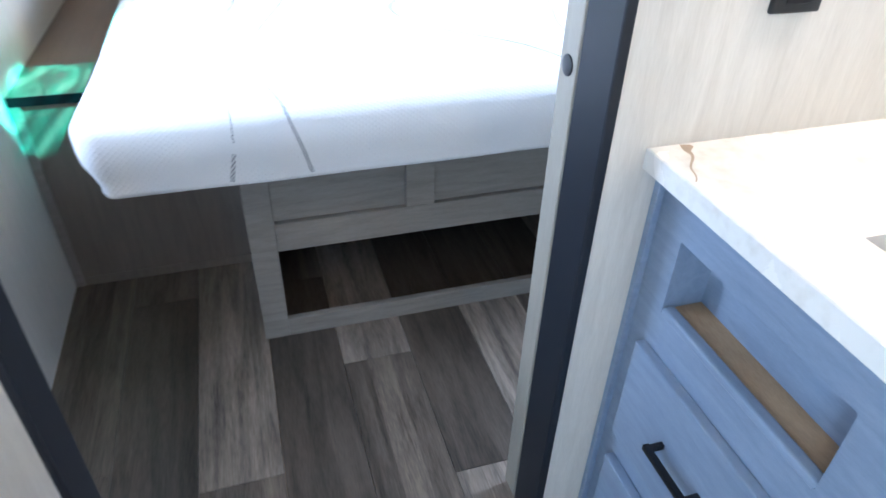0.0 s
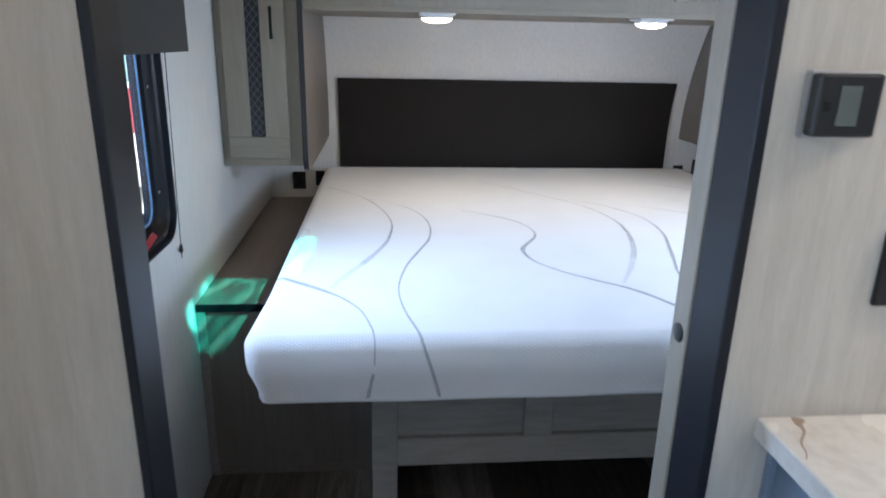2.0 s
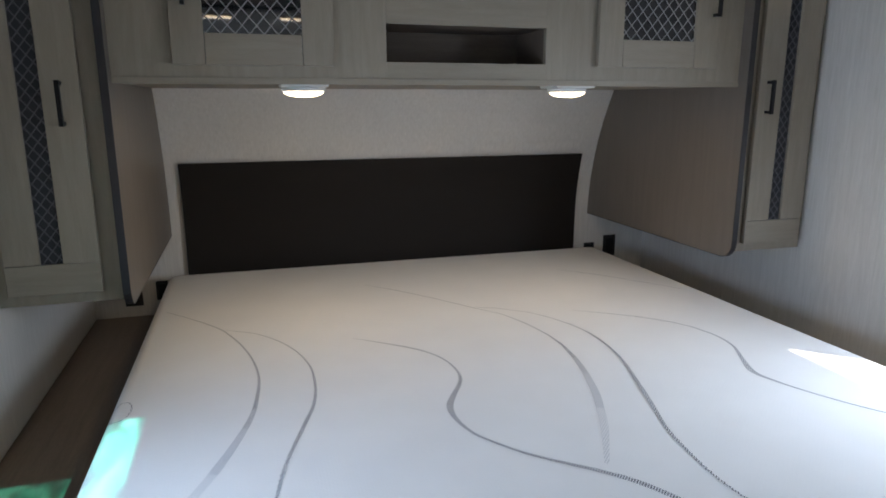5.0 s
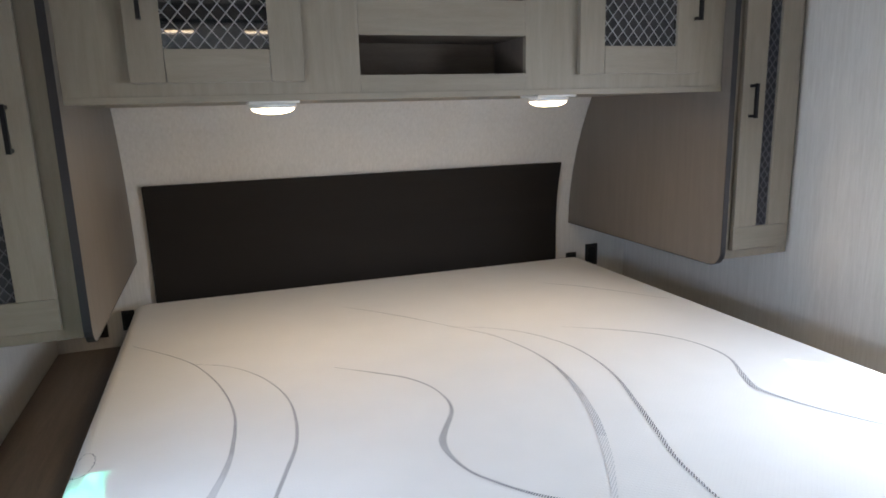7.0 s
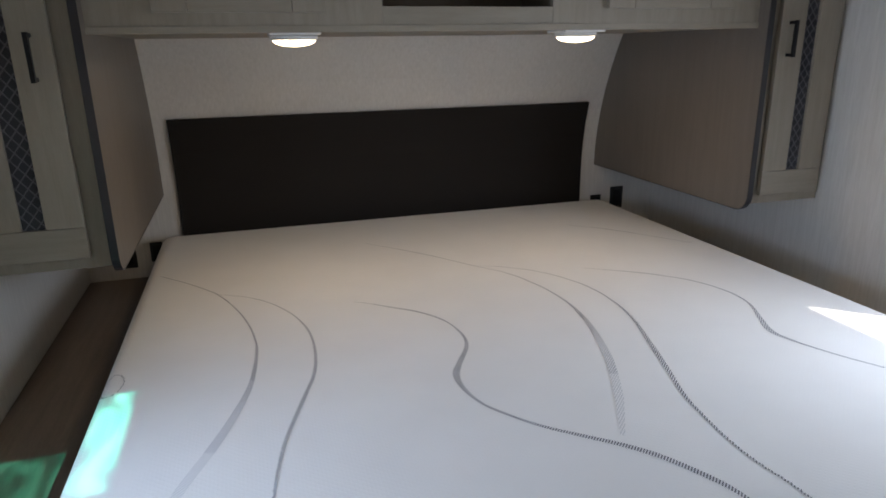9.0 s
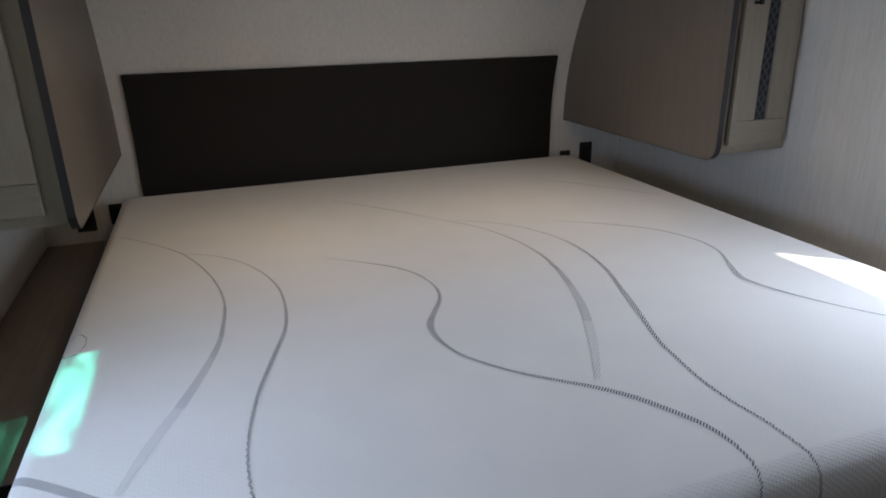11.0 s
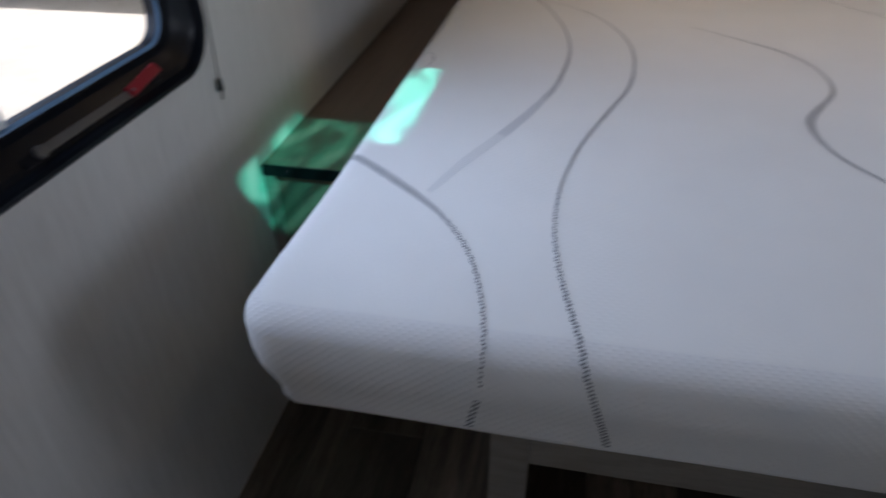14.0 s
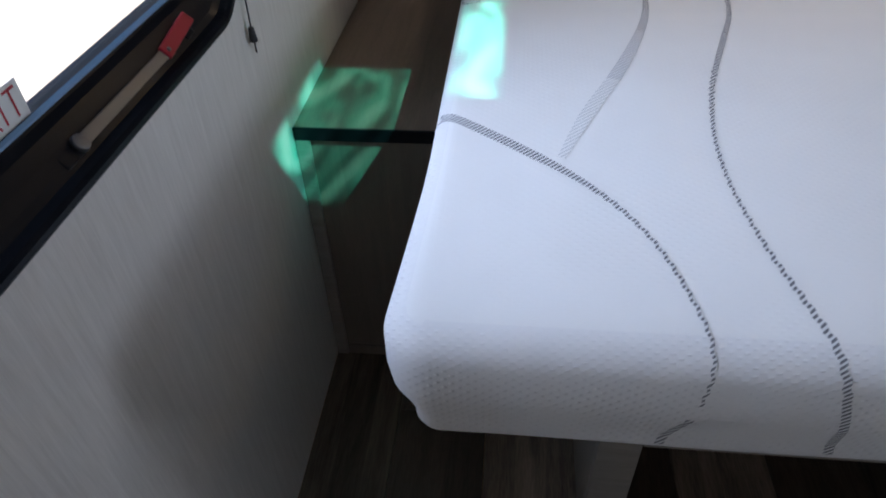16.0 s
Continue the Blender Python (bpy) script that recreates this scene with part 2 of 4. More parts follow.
KNIT = knit("white_knit_cover", (0.78, 0.77, 0.755), 0.0066, 0.0058, 0.12, 0.0010)
KNIT_SIDE = knit("honeycomb_knit_border", (0.75, 0.74, 0.735), 0.0068, 0.0056, 0.32, 0.0011)

HEADBOARD = bumpy(material("dark_brown_vinyl", (0.0135, 0.0107, 0.0086), 0.7), "ShaderNodeTexNoise", 260, 0.25, 0.001)
HEADBOARD.node_tree.nodes["Principled BSDF"].inputs["Specular IOR Level"].default_value = 0.28
COUNTER = grained("cream_marble_top", (0.56, 0.50, 0.42), (0.72, 0.68, 0.62), (3, 3, 3), 2.2, 0.25, 0.02, 0, (0.25, 0.5), 18, 0.05)
GROUND = grained("pale_concrete_lot", (0.66, 0.65, 0.63), (0.80, 0.79, 0.77), (1, 1, 1), 1.5, 0.9, 0.3, 0, (0.3, 0.7), 30, 0.15)


def see_through(name, color, gloss=0.08):
    """A thin pane: light passes tinted, with a weak reflection."""
    m = bpy.data.materials.new(name)
    m.use_nodes = True
    n, l = m.node_tree.nodes, m.node_tree.links
    n.remove(n["Principled BSDF"])
    tr, gl, mx = n.new("ShaderNodeBsdfTransparent"), n.new("ShaderNodeBsdfGlossy"), n.new("ShaderNodeMixShader")
    tr.inputs["Color"].default_value = (*color, 1)
    gl.inputs["Roughness"].default_value = 0.02
    mx.inputs[0].default_value = gloss
    l.new(tr.outputs[0], mx.inputs[1])
    l.new(gl.outputs[0], mx.inputs[2])
    l.new(mx.outputs[0], n["Material Output"].inputs["Surface"])
    return m


CLEAR = see_through("clear_window_pane", (0.94, 0.96, 0.97), 0.06)
VENT_LID = see_through("teal_caustic_lid", (0.10, 0.95, 0.88), 0.03)
# Noise streaks in the lid's tint stand in for caustics in the sun patches.
n_, l_ = VENT_LID.node_tree.nodes, VENT_LID.node_tree.links
co_, wav = n_.new("ShaderNodeTexCoord"), n_.new("ShaderNodeTexNoise")
wav.inputs["Scale"].default_value, wav.inputs["Detail"].default_value, wav.inputs["Distortion"].default_value = 7, 1.0, 2.2
streak = n_.new("ShaderNodeMapping")
streak.inputs["Scale"].default_value, streak.inputs["Rotation"].default_value = (1.5, 0.5, 1.0), (0, 0, radians(14))
l_.new(co_.outputs["Object"], streak.inputs["Vector"])
l_.new(streak.outputs[0], wav.inputs["Vector"])
tint = ramp_node(n_, [(0.40, (0.03, 0.40, 0.36)), (0.51, (0.11, 0.88, 0.78)), (0.60, (0.42, 1.0, 0.93))])
l_.new(wav.outputs["Fac"], tint.inputs["Fac"])
l_.new(tint.outputs["Color"], n_["Transparent BSDF"].inputs["Color"])
LENS = material("lamp_lens", (1, 1, 1), 0.4)
lb = LENS.node_tree.nodes["Principled BSDF"]
lb.inputs["Emission Color"].default_value = (1.0, 0.78, 0.52, 1)
lb.inputs["Emission Strength"].default_value = 5.0

# ---- building helpers ----


def add_box(bm, x0, x1, y0, y1, z0, z1):
    vs = [bm.verts.new((x, y, z)) for z in (z0, z1) for y in (y0, y1) for x in (x0, x1)]
    for f in ((0, 2, 3, 1), (4, 5, 7, 6), (0, 1, 5, 4), (2, 6, 7, 3), (0, 4, 6, 2), (1, 3, 7, 5)):
        bm.faces.new([vs[i] for i in f])
    return vs


def box(x0, x1, y0, y1, z0, z1, bevel=0.0, seg=2):
    bm = bmesh.new()
    add_box(bm, x0, x1, y0, y1, z0, z1)
    if bevel:
        bmesh.ops.bevel(bm, geom=bm.edges[:], offset=bevel, segments=seg, affect="EDGES", profile=0.5)
    return bm


def boxes(*rows):
    bm = bmesh.new()
    for r in rows:
        add_box(bm, *r)
    return bm


def cylinder(center, radius, depth, axis="z", seg=32, r2=None, bevel=0.0):
    bm = bmesh.new()
    bmesh.ops.create_cone(bm, cap_ends=True, segments=seg, radius1=radius, radius2=radius if r2 is None else r2, depth=depth)
    if bevel:
        rims = [e for e in bm.edges if abs(e.verts[0].co.z - e.verts[1].co.z) < 1e-6]
        bmesh.ops.bevel(bm, geom=rims, offset=bevel, segments=2, affect="EDGES", profile=0.5)
    turn = {"z": Matrix(), "x": Matrix.Rotation(radians(90), 4, "Y"), "y": Matrix.Rotation(radians(-90), 4, "X")}[axis]
    bm.transform(Matrix.Translation(center) @ turn)
    return bm


def extrude_x(outline, x0, x1):
    """A slab between x0 and x1 whose outline is a list of (y, z)."""
    bm = bmesh.new()
    a = [bm.verts.new((x0, y, z)) for y, z in outline]
    b = [bm.verts.new((x1, y, z)) for y, z in outline]
    bm.faces.new(a)
    bm.faces.new(b[::-1])
    for i in range(len(outline)):
        j = (i + 1) % len(outline)
        bm.faces.new((a[j], a[i], b[i], b[j]))
    bmesh.ops.recalc_face_normals(bm, faces=bm.faces[:])
    return bm


def base_of(ob):
    p = Vector((0, 0, 0))
    while ob:
        p += ob.location
        ob = ob.parent
    return p


def part(name, bm, mat, parent=None, label="", smooth=False, kind="", category=""):
    me = bpy.data.meshes.new(name)
    bm.to_mesh(me)
    bm.free()
    lo = Vector([min(v.co[i] for v in me.vertices) for i in range(3)])
    hi = Vector([max(v.co[i] for v in me.vertices) for i in range(3)])
    mid = Vector(((lo.x + hi.x) / 2, (lo.y + hi.y) / 2, lo.z))
    me.transform(Matrix.Translation(-mid))
    me.materials.append(mat)
    for p in me.polygons:
        p.use_smooth = smooth
    ob = new(name, me)
    ob.location = mid - base_of(parent)
    ob.parent = parent
    return tagged(ob, label, category, "", kind)


def thing(name, at, label, category, group="", kind=""):
    ob = new(name)
    ob.empty_display_size = 0.05
    ob.location = at
    return tagged(ob, label, category, group, kind)


def structure(name, bm, mat, label="", category=""):
    return part(name, bm, mat, None, label, False, "structure", category)


# ---- the room ----
XL, XR, YW, YP, CEIL_Z = -0.40, 2.10, 0.818, 0.893, 2.0
REAR = -2.6


def wall_y(z):
    """The front wall leans in towards the ceiling in a curve."""
    return 3.47 - 0.55 * max(0.0, z - 0.95) ** 2


WZ = [0.0, 0.5, 0.8] + [0.95 + 0.07 * i for i in range(1, 16)] + [2.02]
structure("wall_front", extrude_x([(wall_y(z), z) for z in WZ] + [(3.60, 2.02), (3.60, 0.0)], XL - 0.06, XR + 0.06), WALL, "off-white linen-look front wall curving in towards the ceiling", "wall")
# openings: left window, entry; right window; rear window
LW = (1.10, 1.885, 0.883, 1.60)
RW = (1.00, 1.62, 0.88, 1.685)


def corner_fill(bm, x0, x1, win_rect, r=0.084, n=6):
    """Fill the corners of a square opening to round them off."""
    y0, y1, z0, z1 = win_rect
    for cy, cz, sy, sz in ((y0, z0, 1, 1), (y1, z0, -1, 1), (y1, z1, -1, -1), (y0, z1, 1, -1)):
        arc = [(cy + sy * r * (1 - math.cos(radians(90 * i / n))), cz + sz * r * (1 - math.sin(radians(90 * i / n)))) for i in range(n + 1)]
        a, b = ([bm.verts.new((x, y, z)) for y, z in arc] for x in (x0, x1))
        ca, cb = bm.verts.new((x0, cy, cz)), bm.verts.new((x1, cy, cz))
        for i in range(n):
            bm.faces.new((a[i], a[i + 1], ca))
            bm.faces.new((b[i], cb, b[i + 1]))
            bm.faces.new((a[i], b[i], b[i + 1], a[i + 1]))
    return bm


structure("wall_left", corner_fill(boxes((XL - 0.05, XL, REAR, -1.15, 0, 2.02), (XL - 0.05, XL, -1.15, -0.40, 1.92, 2.02), (XL - 0.05, XL, -0.40, LW[0], 0, 2.02),
                             (XL - 0.05, XL, LW[0], LW[1], 0, LW[2]), (XL - 0.05, XL, LW[0], LW[1], LW[3], 2.02), (XL - 0.05, XL, LW[1], 3.47, 0, 2.02)), XL - 0.05, XL, LW), WALL,
          "off-white linen-look side wall with a window", "wall")
structure("wall_right", corner_fill(boxes((XR, XR + 0.05, REAR, RW[0], 0, 2.02), (XR, XR + 0.05, RW[0], RW[1], 0, RW[2]), (XR, XR + 0.05, RW[0], RW[1], RW[3], 2.02), (XR, XR + 0.05, RW[1], 3.47, 0, 2.02)), XR, XR + 0.05, RW), WALL,
          "off-white linen-look side wall", "wall")
structure("wall_rear", boxes((XL - 0.05, 0.2, REAR - 0.05, REAR, 0, 2.02), (0.2, 1.6, REAR - 0.05, REAR, 0, 1.0), (0.2, 1.6, REAR - 0.05, REAR, 1.7, 2.02), (1.6, XR + 0.05, REAR - 0.05, REAR, 0, 2.02)), WALL,
          "off-white linen-look rear wall", "wall")
structure("wall_partition", boxes((XL, -0.135, YW, YP, 0, CEIL_Z), (0.667, XR, YW, YP, 0, CEIL_Z), (-0.135, 0.667, YW, YP, 1.93, CEIL_Z)), PARTITION,
          "off-white wood-look partition with a doorway", "wall")
# Unseen vent opening, added and sized to cast the teal sun patches.
VENT = (0.482, 0.804, 0.990, 1.378)
structure("ceiling", boxes((XL - 0.05, VENT[0], REAR, 3.3, CEIL_Z, 2.04), (VENT[1], XR + 0.05, REAR, 3.3, CEIL_Z, 2.04), (VENT[0], VENT[1], REAR, VENT[2], CEIL_Z, 2.04), (VENT[0], VENT[1], VENT[3], 3.3, CEIL_Z, 2.04)),
          CEIL, "white vinyl ceiling", "ceiling")
vent = thing("roof_vent", (0.633, 1.184, CEIL_Z), "unseen white roof vent with a teal dome, added for the teal sun patches", "roof vent")
part("frame", boxes((VENT[0] - 0.03, VENT[0], VENT[2] - 0.03, VENT[3] + 0.03, 1.99, 2.07), (VENT[1], VENT[1] + 0.03, VENT[2] - 0.03, VENT[3] + 0.03, 1.99, 2.07),
                    (VENT[0], VENT[1], VENT[2] - 0.03, VENT[2], 1.99, 2.07), (VENT[0], VENT[1], VENT[3], VENT[3] + 0.03, 1.99, 2.07)), WHITEPL, vent)
part("lid", box(VENT[0] - 0.02, VENT[1] + 0.02, VENT[2] - 0.02, VENT[3] + 0.02, 2.072, 2.076), VENT_LID, vent, "teal see-through lid, tint streaked to imitate caustics")

floor = structure("floor", box(XL - 0.05, XR + 0.05, REAR, 3.5, -0.06, -0.008), RAW, "grey oak vinyl plank floor", "floor")

# doorway casing
casing = thing("door_casing", (0.26, YW, 0), "dark slate casing round the bedroom doorway", "door frame", kind="structure")
part("jamb", box(-0.138, -0.124, 0.811, 0.898, 0, 1.93, 0.003), JAMB, casing)
part("jamb", box(0.651, 0.668, 0.811, 0.9035, 0, 1.93, 0.003), JAMB, casing)
part("head", box(-0.124, 0.651, 0.811, 0.898, 1.915, 1.932, 0.003), JAMB, casing)
trim = structure("trim", box(XL + 0.012, XL + 0.036, 0.786, 0.817, 0, 1.93, 0.004), JAMB, "dark corner trim", "trim")
# sliding door pushed open behind the partition
door = thing("door_1", (1.0, 0.929, 0.01), "whitewashed wooden sliding door pushed open into the wall", "door", kind="structure")
part("slab", box(0.650, 1.38, 0.906, 0.958, 0.012, 1.92, 0.003), CAB, door)
part("finger_pull", cylinder((0.6495, 0.931, 1.004), 0.0155, 0.004, "x", 24, None, 0.001), BLACK, door, "round black finger pull", True)

# ---- left window ----


def rounded_rect(y0, y1, z0, z1, r, n=14):
    pts = []
    for cy, cz, a0 in ((y1 - r, z1 - r, 0), (y0 + r, z1 - r, 90), (y0 + r, z0 + r, 180), (y1 - r, z0 + r, 270)):
        for i in range(n + 1):
            a = radians(a0 + 90 * i / n)
            pts.append((cy + r * math.cos(a), cz + r * math.sin(a)))
    return pts


def ring_mesh(loops):
    """Skin a closed ring through loops of equal length; each loop is (x, outline in (y, z))."""
    bm = bmesh.new()
    rings = [[bm.verts.new((x, y, z)) for y, z in o] for x, o in loops]
    for k in range(len(rings)):
        a, b = rings[k], rings[(k + 1) % len(rings)]
        for i in range(len(a)):
            j = (i + 1) % len(a)
            bm.faces.new((a[i], a[j], b[j], b[i]))
    bmesh.ops.recalc_face_normals(bm, faces=bm.faces[:])
    return bm


def window(name, side, y0, y1, z0, z1, pane_mat, label, soft=1.0):
    """A rounded frame set in a side wall; side -1: left wall, +1: right wall."""
    X = XL if side < 0 else XR
    s = side
    w = thing(name, (X, (y0 + y1) / 2, z0), label, "window", kind="structure")
    o = lambda d, r: rounded_rect(y0 + d, y1 - d, z0 + d, z1 - d, r * soft)
    steps = [(-0.001, 0.002, 0.085), (-0.006, 0.003, 0.083), (-0.009, 0.007, 0.080), (-0.008, 0.012, 0.076), (-0.003, 0.015, 0.073), (0.006, 0.018, 0.071), (0.012, 0.025, 0.067), (0.019, 0.037, 0.060),
             (0.028, 0.050, 0.053), (0.036, 0.056, 0.050), (0.041, 0.063, 0.046), (0.060, 0.063, 0.046), (0.060, -0.020, 0.09)]
    part("window_frame", ring_mesh([(X + s * x, o(d, r)) for x, d, r in steps]), RUBBER, w, "black window frame")
    part("glazing_bead", ring_mesh([(X + s * 0.037, o(0.0590, 0.048)), (X + s * 0.037, o(0.0615, 0.047)), (X + s * 0.0405, o(0.0640, 0.0455)), (X + s * 0.0408, o(0.0590, 0.048))]),
         BEAD_SKY, w, "glazing bead coloured blue for the sky's reflection")
    bm = bmesh.new()
    bm.faces.new([bm.verts.new((X + s * 0.045, y, z)) for y, z in o(0.060, 0.046)])
    part("pane", bm, pane_mat, w)
    return w


win = window("window_1", -1, *LW, CLEAR, "black-framed window with rounded corners in the side wall")
window("window_2", 1, *RW, CLEAR, "black-framed window with rounded corners")
# latch along the window sill
latch = thing("window_latch", (-0.43, 1.58, 0.895), "aluminium emergency window latch with a red grip", "window latch")
def on_sill(bm, y):
    """Lay a piece built round the origin on the slanting sill of the window."""
    bm.transform(Matrix.Translation((-0.4120, y - 0.018, 0.9130)) @ Matrix.Rotation(radians(48), 4, "Y"))
    return bm


STRAP = bumpy(material("dull_aluminium_strap", (0.20, 0.205, 0.22), 0.34, 0.8), "ShaderNodeTexNoise", 400, 0.2, 0.001)
part("bar", on_sill(box(-0.0062, 0.0062, -0.098, 0.10, -0.0012, 0.0014, 0.0006), 1.588), STRAP, latch)
part("pivot", on_sill(cylinder((0, 0, 0.002), 0.0095, 0.006, "z", 24, 0.0085, 0.001), 1.493), STRAP, latch, "", True)
part("bracket", on_sill(box(-0.009, 0.009, -0.017, 0.017, -0.008, -0.0014, 0.002), 1.478), RUBBER, latch)
bm = box(-0.0085, 0.0085, 0.0, 0.080, -0.002, 0.005, 0.002)
bmesh.ops.rotate(bm, cent=(0, 0, 0), matrix=Matrix.Rotation(radians(5), 3, "X") @ Matrix.Rotation(radians(7), 3, "Z"), verts=bm.verts[:])
grip = part("grip", on_sill(bm, 1.684), RED, latch, "red grip")
part("rivet", on_sill(cylinder((0, 0, 0.006), 0.0025, 0.003, "z", 12), 1.690), STRAP, grip)
part("catch", on_sill(box(-0.008, 0.008, -0.012, 0.012, -0.008, -0.002, 0.002), 1.755), RUBBER, latch)
# frame screws
for y, z in ((1.846, 1.30), (1.846, 1.02)):
    part("screw", cylinder((-0.424, y, z), 0.004, 0.006, "x", 12), ALU, win)

# exit sticker on the pane
sticker = thing("exit_sticker", (-0.444, 1.43, 0.946), "white exit sticker with red capitals on the window", "sticker")
part("sheet", box(-0.4442, -0.4437, 1.387, 1.473, 0.946, 0.981), WHITEPL, sticker)


def letters(text, x, y0, y1, z0, z1, mat, parent):
    """Capitals from straight strokes, read along +y by someone who looks towards -x."""
    strokes = {"E": [(0, 0, 0, 1), (0, 0, 1, 0), (0, 0.5, 0.85, 0.5), (0, 1, 1, 1)], "X": [(0, 0, 1, 1), (0, 1, 1, 0)], "I": [(0.5, 0, 0.5, 1)], "T": [(0.5, 0, 0.5, 1), (0, 1, 1, 1)]}
    advance = {"E": 0.82, "X": 0.98, "I": 0.42, "T": 0.9}
    unit = (y1 - y0) / sum(advance[c] for c in text)
    at = y0
    for ch in text:
        bm = bmesh.new()
        wd = unit * (advance[ch] - 0.24)
        for a, b, c, d in strokes[ch]:
            p = Vector((0, at + a * wd, z0 + b * (z1 - z0)))
            q = Vector((0, at + c * wd, z0 + d * (z1 - z0)))
            u = (q - p).normalized()
            v = Vector((0, -u.z, u.y)) * 0.0013
            vs = [bm.verts.new(Vector((x, 0, 0)) + e) for e in (p - v, q - v, q + v, p + v)]
            bm.faces.new(vs)
        at += unit * advance[ch]
        part("letter_" + ch.lower(), bm, mat, parent, "red capital letter")


letters("EXIT", -0.4432, 1.394, 1.473, 0.951, 0.976, SIGN_RED, sticker)

# blind valance and its pull cord
valance = thing("blind_valance", (-0.36, 1.44, 1.39), "dark grey box valance above the window", "valance")
VAL = material("charcoal_valance", (0.045, 0.043, 0.042), 0.6)
bumpy(VAL, "ShaderNodeTexNoise", 300, 0.2, 0.001)
part("front_board", box(-0.335, -0.32, 0.99, 1.885, 1.39, 1.58, 0.002), VAL, valance)
part("end_board", box(XL, -0.335, 1.872, 1.885, 1.39, 1.58, 0.002), VAL, valance)
part("end_board", box(XL, -0.335, 0.99, 1.003, 1.39, 1.58, 0.002), VAL, valance)
part("top_board", box(XL, -0.335, 1.003, 1.872, 1.567, 1.58), VAL, valance)
bm = cylinder((0, 0, 0.275), 0.0013, 0.55, "z", 8)
for v in bm.verts:
    v.co.y += 0.035 * (v.co.z / 0.55)
bm.transform(Matrix.Translation((-0.391, 1.880, 0.855)))
cord = part("pull_cord", bm, BLACK, valance, "thin black pull cord")
part("toggle", cylinder((-0.391, 1.880, 0.846), 0.006, 0.022, "z", 12, 0.004, 0.001), BLACK, cord, "", True)
part("tail", cylinder((-0.391, 1.881, 0.828), 0.0015, 0.02, "z", 8), BLACK, cord)

# ---- head of the bed: panels, wardrobes, overhead cabinet ----


def lattice(x0, x1, z0, z1, y, pitch, height, width=0.0030):
    """Crossing slanted bars that fill a rectangle in the plane y."""
    bm = bmesh.new()
    k = height / pitch
    for sgn in (1, -1):
        span = (z1 - z0) / k
        lo = x0 - span if sgn > 0 else x0
        hi = x1 if sgn > 0 else x1 + span
        c = math.floor(lo / pitch) * pitch
        while c < hi:
            # the line x = c + sgn * (z - z0) / k
            za, zb = z0, z1
            xa, xb = (x0, x1)
            t0 = (xa - c) * k * sgn + z0
            t1 = (xb - c) * k * sgn + z0
            za, zb = max(za, min(t0, t1)), min(zb, max(t0, t1))
            if zb - za > 0.001:
                p = Vector((c + sgn * (za - z0) / k, y, za))
                q = Vector((c + sgn * (zb - z0) / k, y, zb))
                u = (q - p).normalized()
                v = Vector((-u.z, 0, u.x)) * (width / 2)
                lay = 0.0004 * sgn
                a = [bm.verts.new(e + Vector((0, lay, 0))) for e in (p - v, q - v, q + v, p + v)]
                b = [bm.verts.new(e + Vector((0, lay + 0.0015, 0))) for e in (p - v, q - v, q + v, p + v)]
                bm.faces.new(a)
                for i in range(4):
                    bm.faces.new((a[i], b[i], b[(i + 1) % 4], a[(i + 1) % 4]))
            c += pitch
    bmesh.ops.recalc_face_normals(bm, faces=bm.faces[:])
    return bm


def bar_pull(x, y, z0, z1, parent):
    """A black square bar pull: two posts and a bar that stands off the door."""
    h = part("handle", boxes((x - 0.005, x + 0.005, y - 0.030, y - 0.021, z0, z1), (x - 0.0045, x + 0.0045, y - 0.0212, y, z0 + 0.002, z0 + 0.011), (x - 0.0045, x + 0.0045, y - 0.0212, y, z1 - 0.011, z1 - 0.002)),
             BLACKMETAL, parent, "black metal bar handle")
    return h


def framed_door(parent, x0, x1, z0, z1, gx0, gx1, gz0, gz1, y, pitch, height, hx, hz0, hz1, glass, full_rail=False):
    """A door with stiles, rails and a lattice-covered inset."""
    d = part("door", box(x0 + 0.004, x1 - 0.004, y + 0.014, y + 0.021, z0 + 0.004, z1 - 0.004), BAND, parent)
    low, high = (gz0 + 0.0008, gz1 - 0.0008) if full_rail else (z0, z1)
    ra, rb = (x0, x1) if full_rail else (gx0 + 0.0008, gx1 - 0.0008)
    part("stile", box(x0, gx0 - 0.0008, y, y + 0.018, low, high, 0.0015), CAB, d)
    part("stile", box(gx1 + 0.0008, x1, y, y + 0.018, low, high, 0.0015), CAB, d)
    part("rail", box(ra, rb, y + 0.0004, y + 0.018, z0, gz0, 0.0015), CAB_H, d)
    part("rail", box(ra, rb, y + 0.0004, y + 0.018, gz1, z1, 0.0015), CAB_H, d)
    part("inset", box(gx0 - 0.002, gx1 + 0.002, y + 0.010, y + 0.0135, gz0 - 0.002, gz1 + 0.002), glass, d, "smoked glass inset")
    part("lattice", lattice(gx0, gx1, gz0, gz1, y + 0.0075, pitch, height), LATTICE if glass is SMOKED else LATTICE_DIM, d, "grey diamond lattice")
    bar_pull(hx, y, hz0, hz1, d)
    return d


def curve_back(yf, z0, z1, gap):
    n = 12
    return [(yf, z0), (yf, z1)] + [(wall_y(z1 + (z0 - z1) * i / n) - gap, z1 + (z0 - z1) * i / n) for i in range(n + 1)]


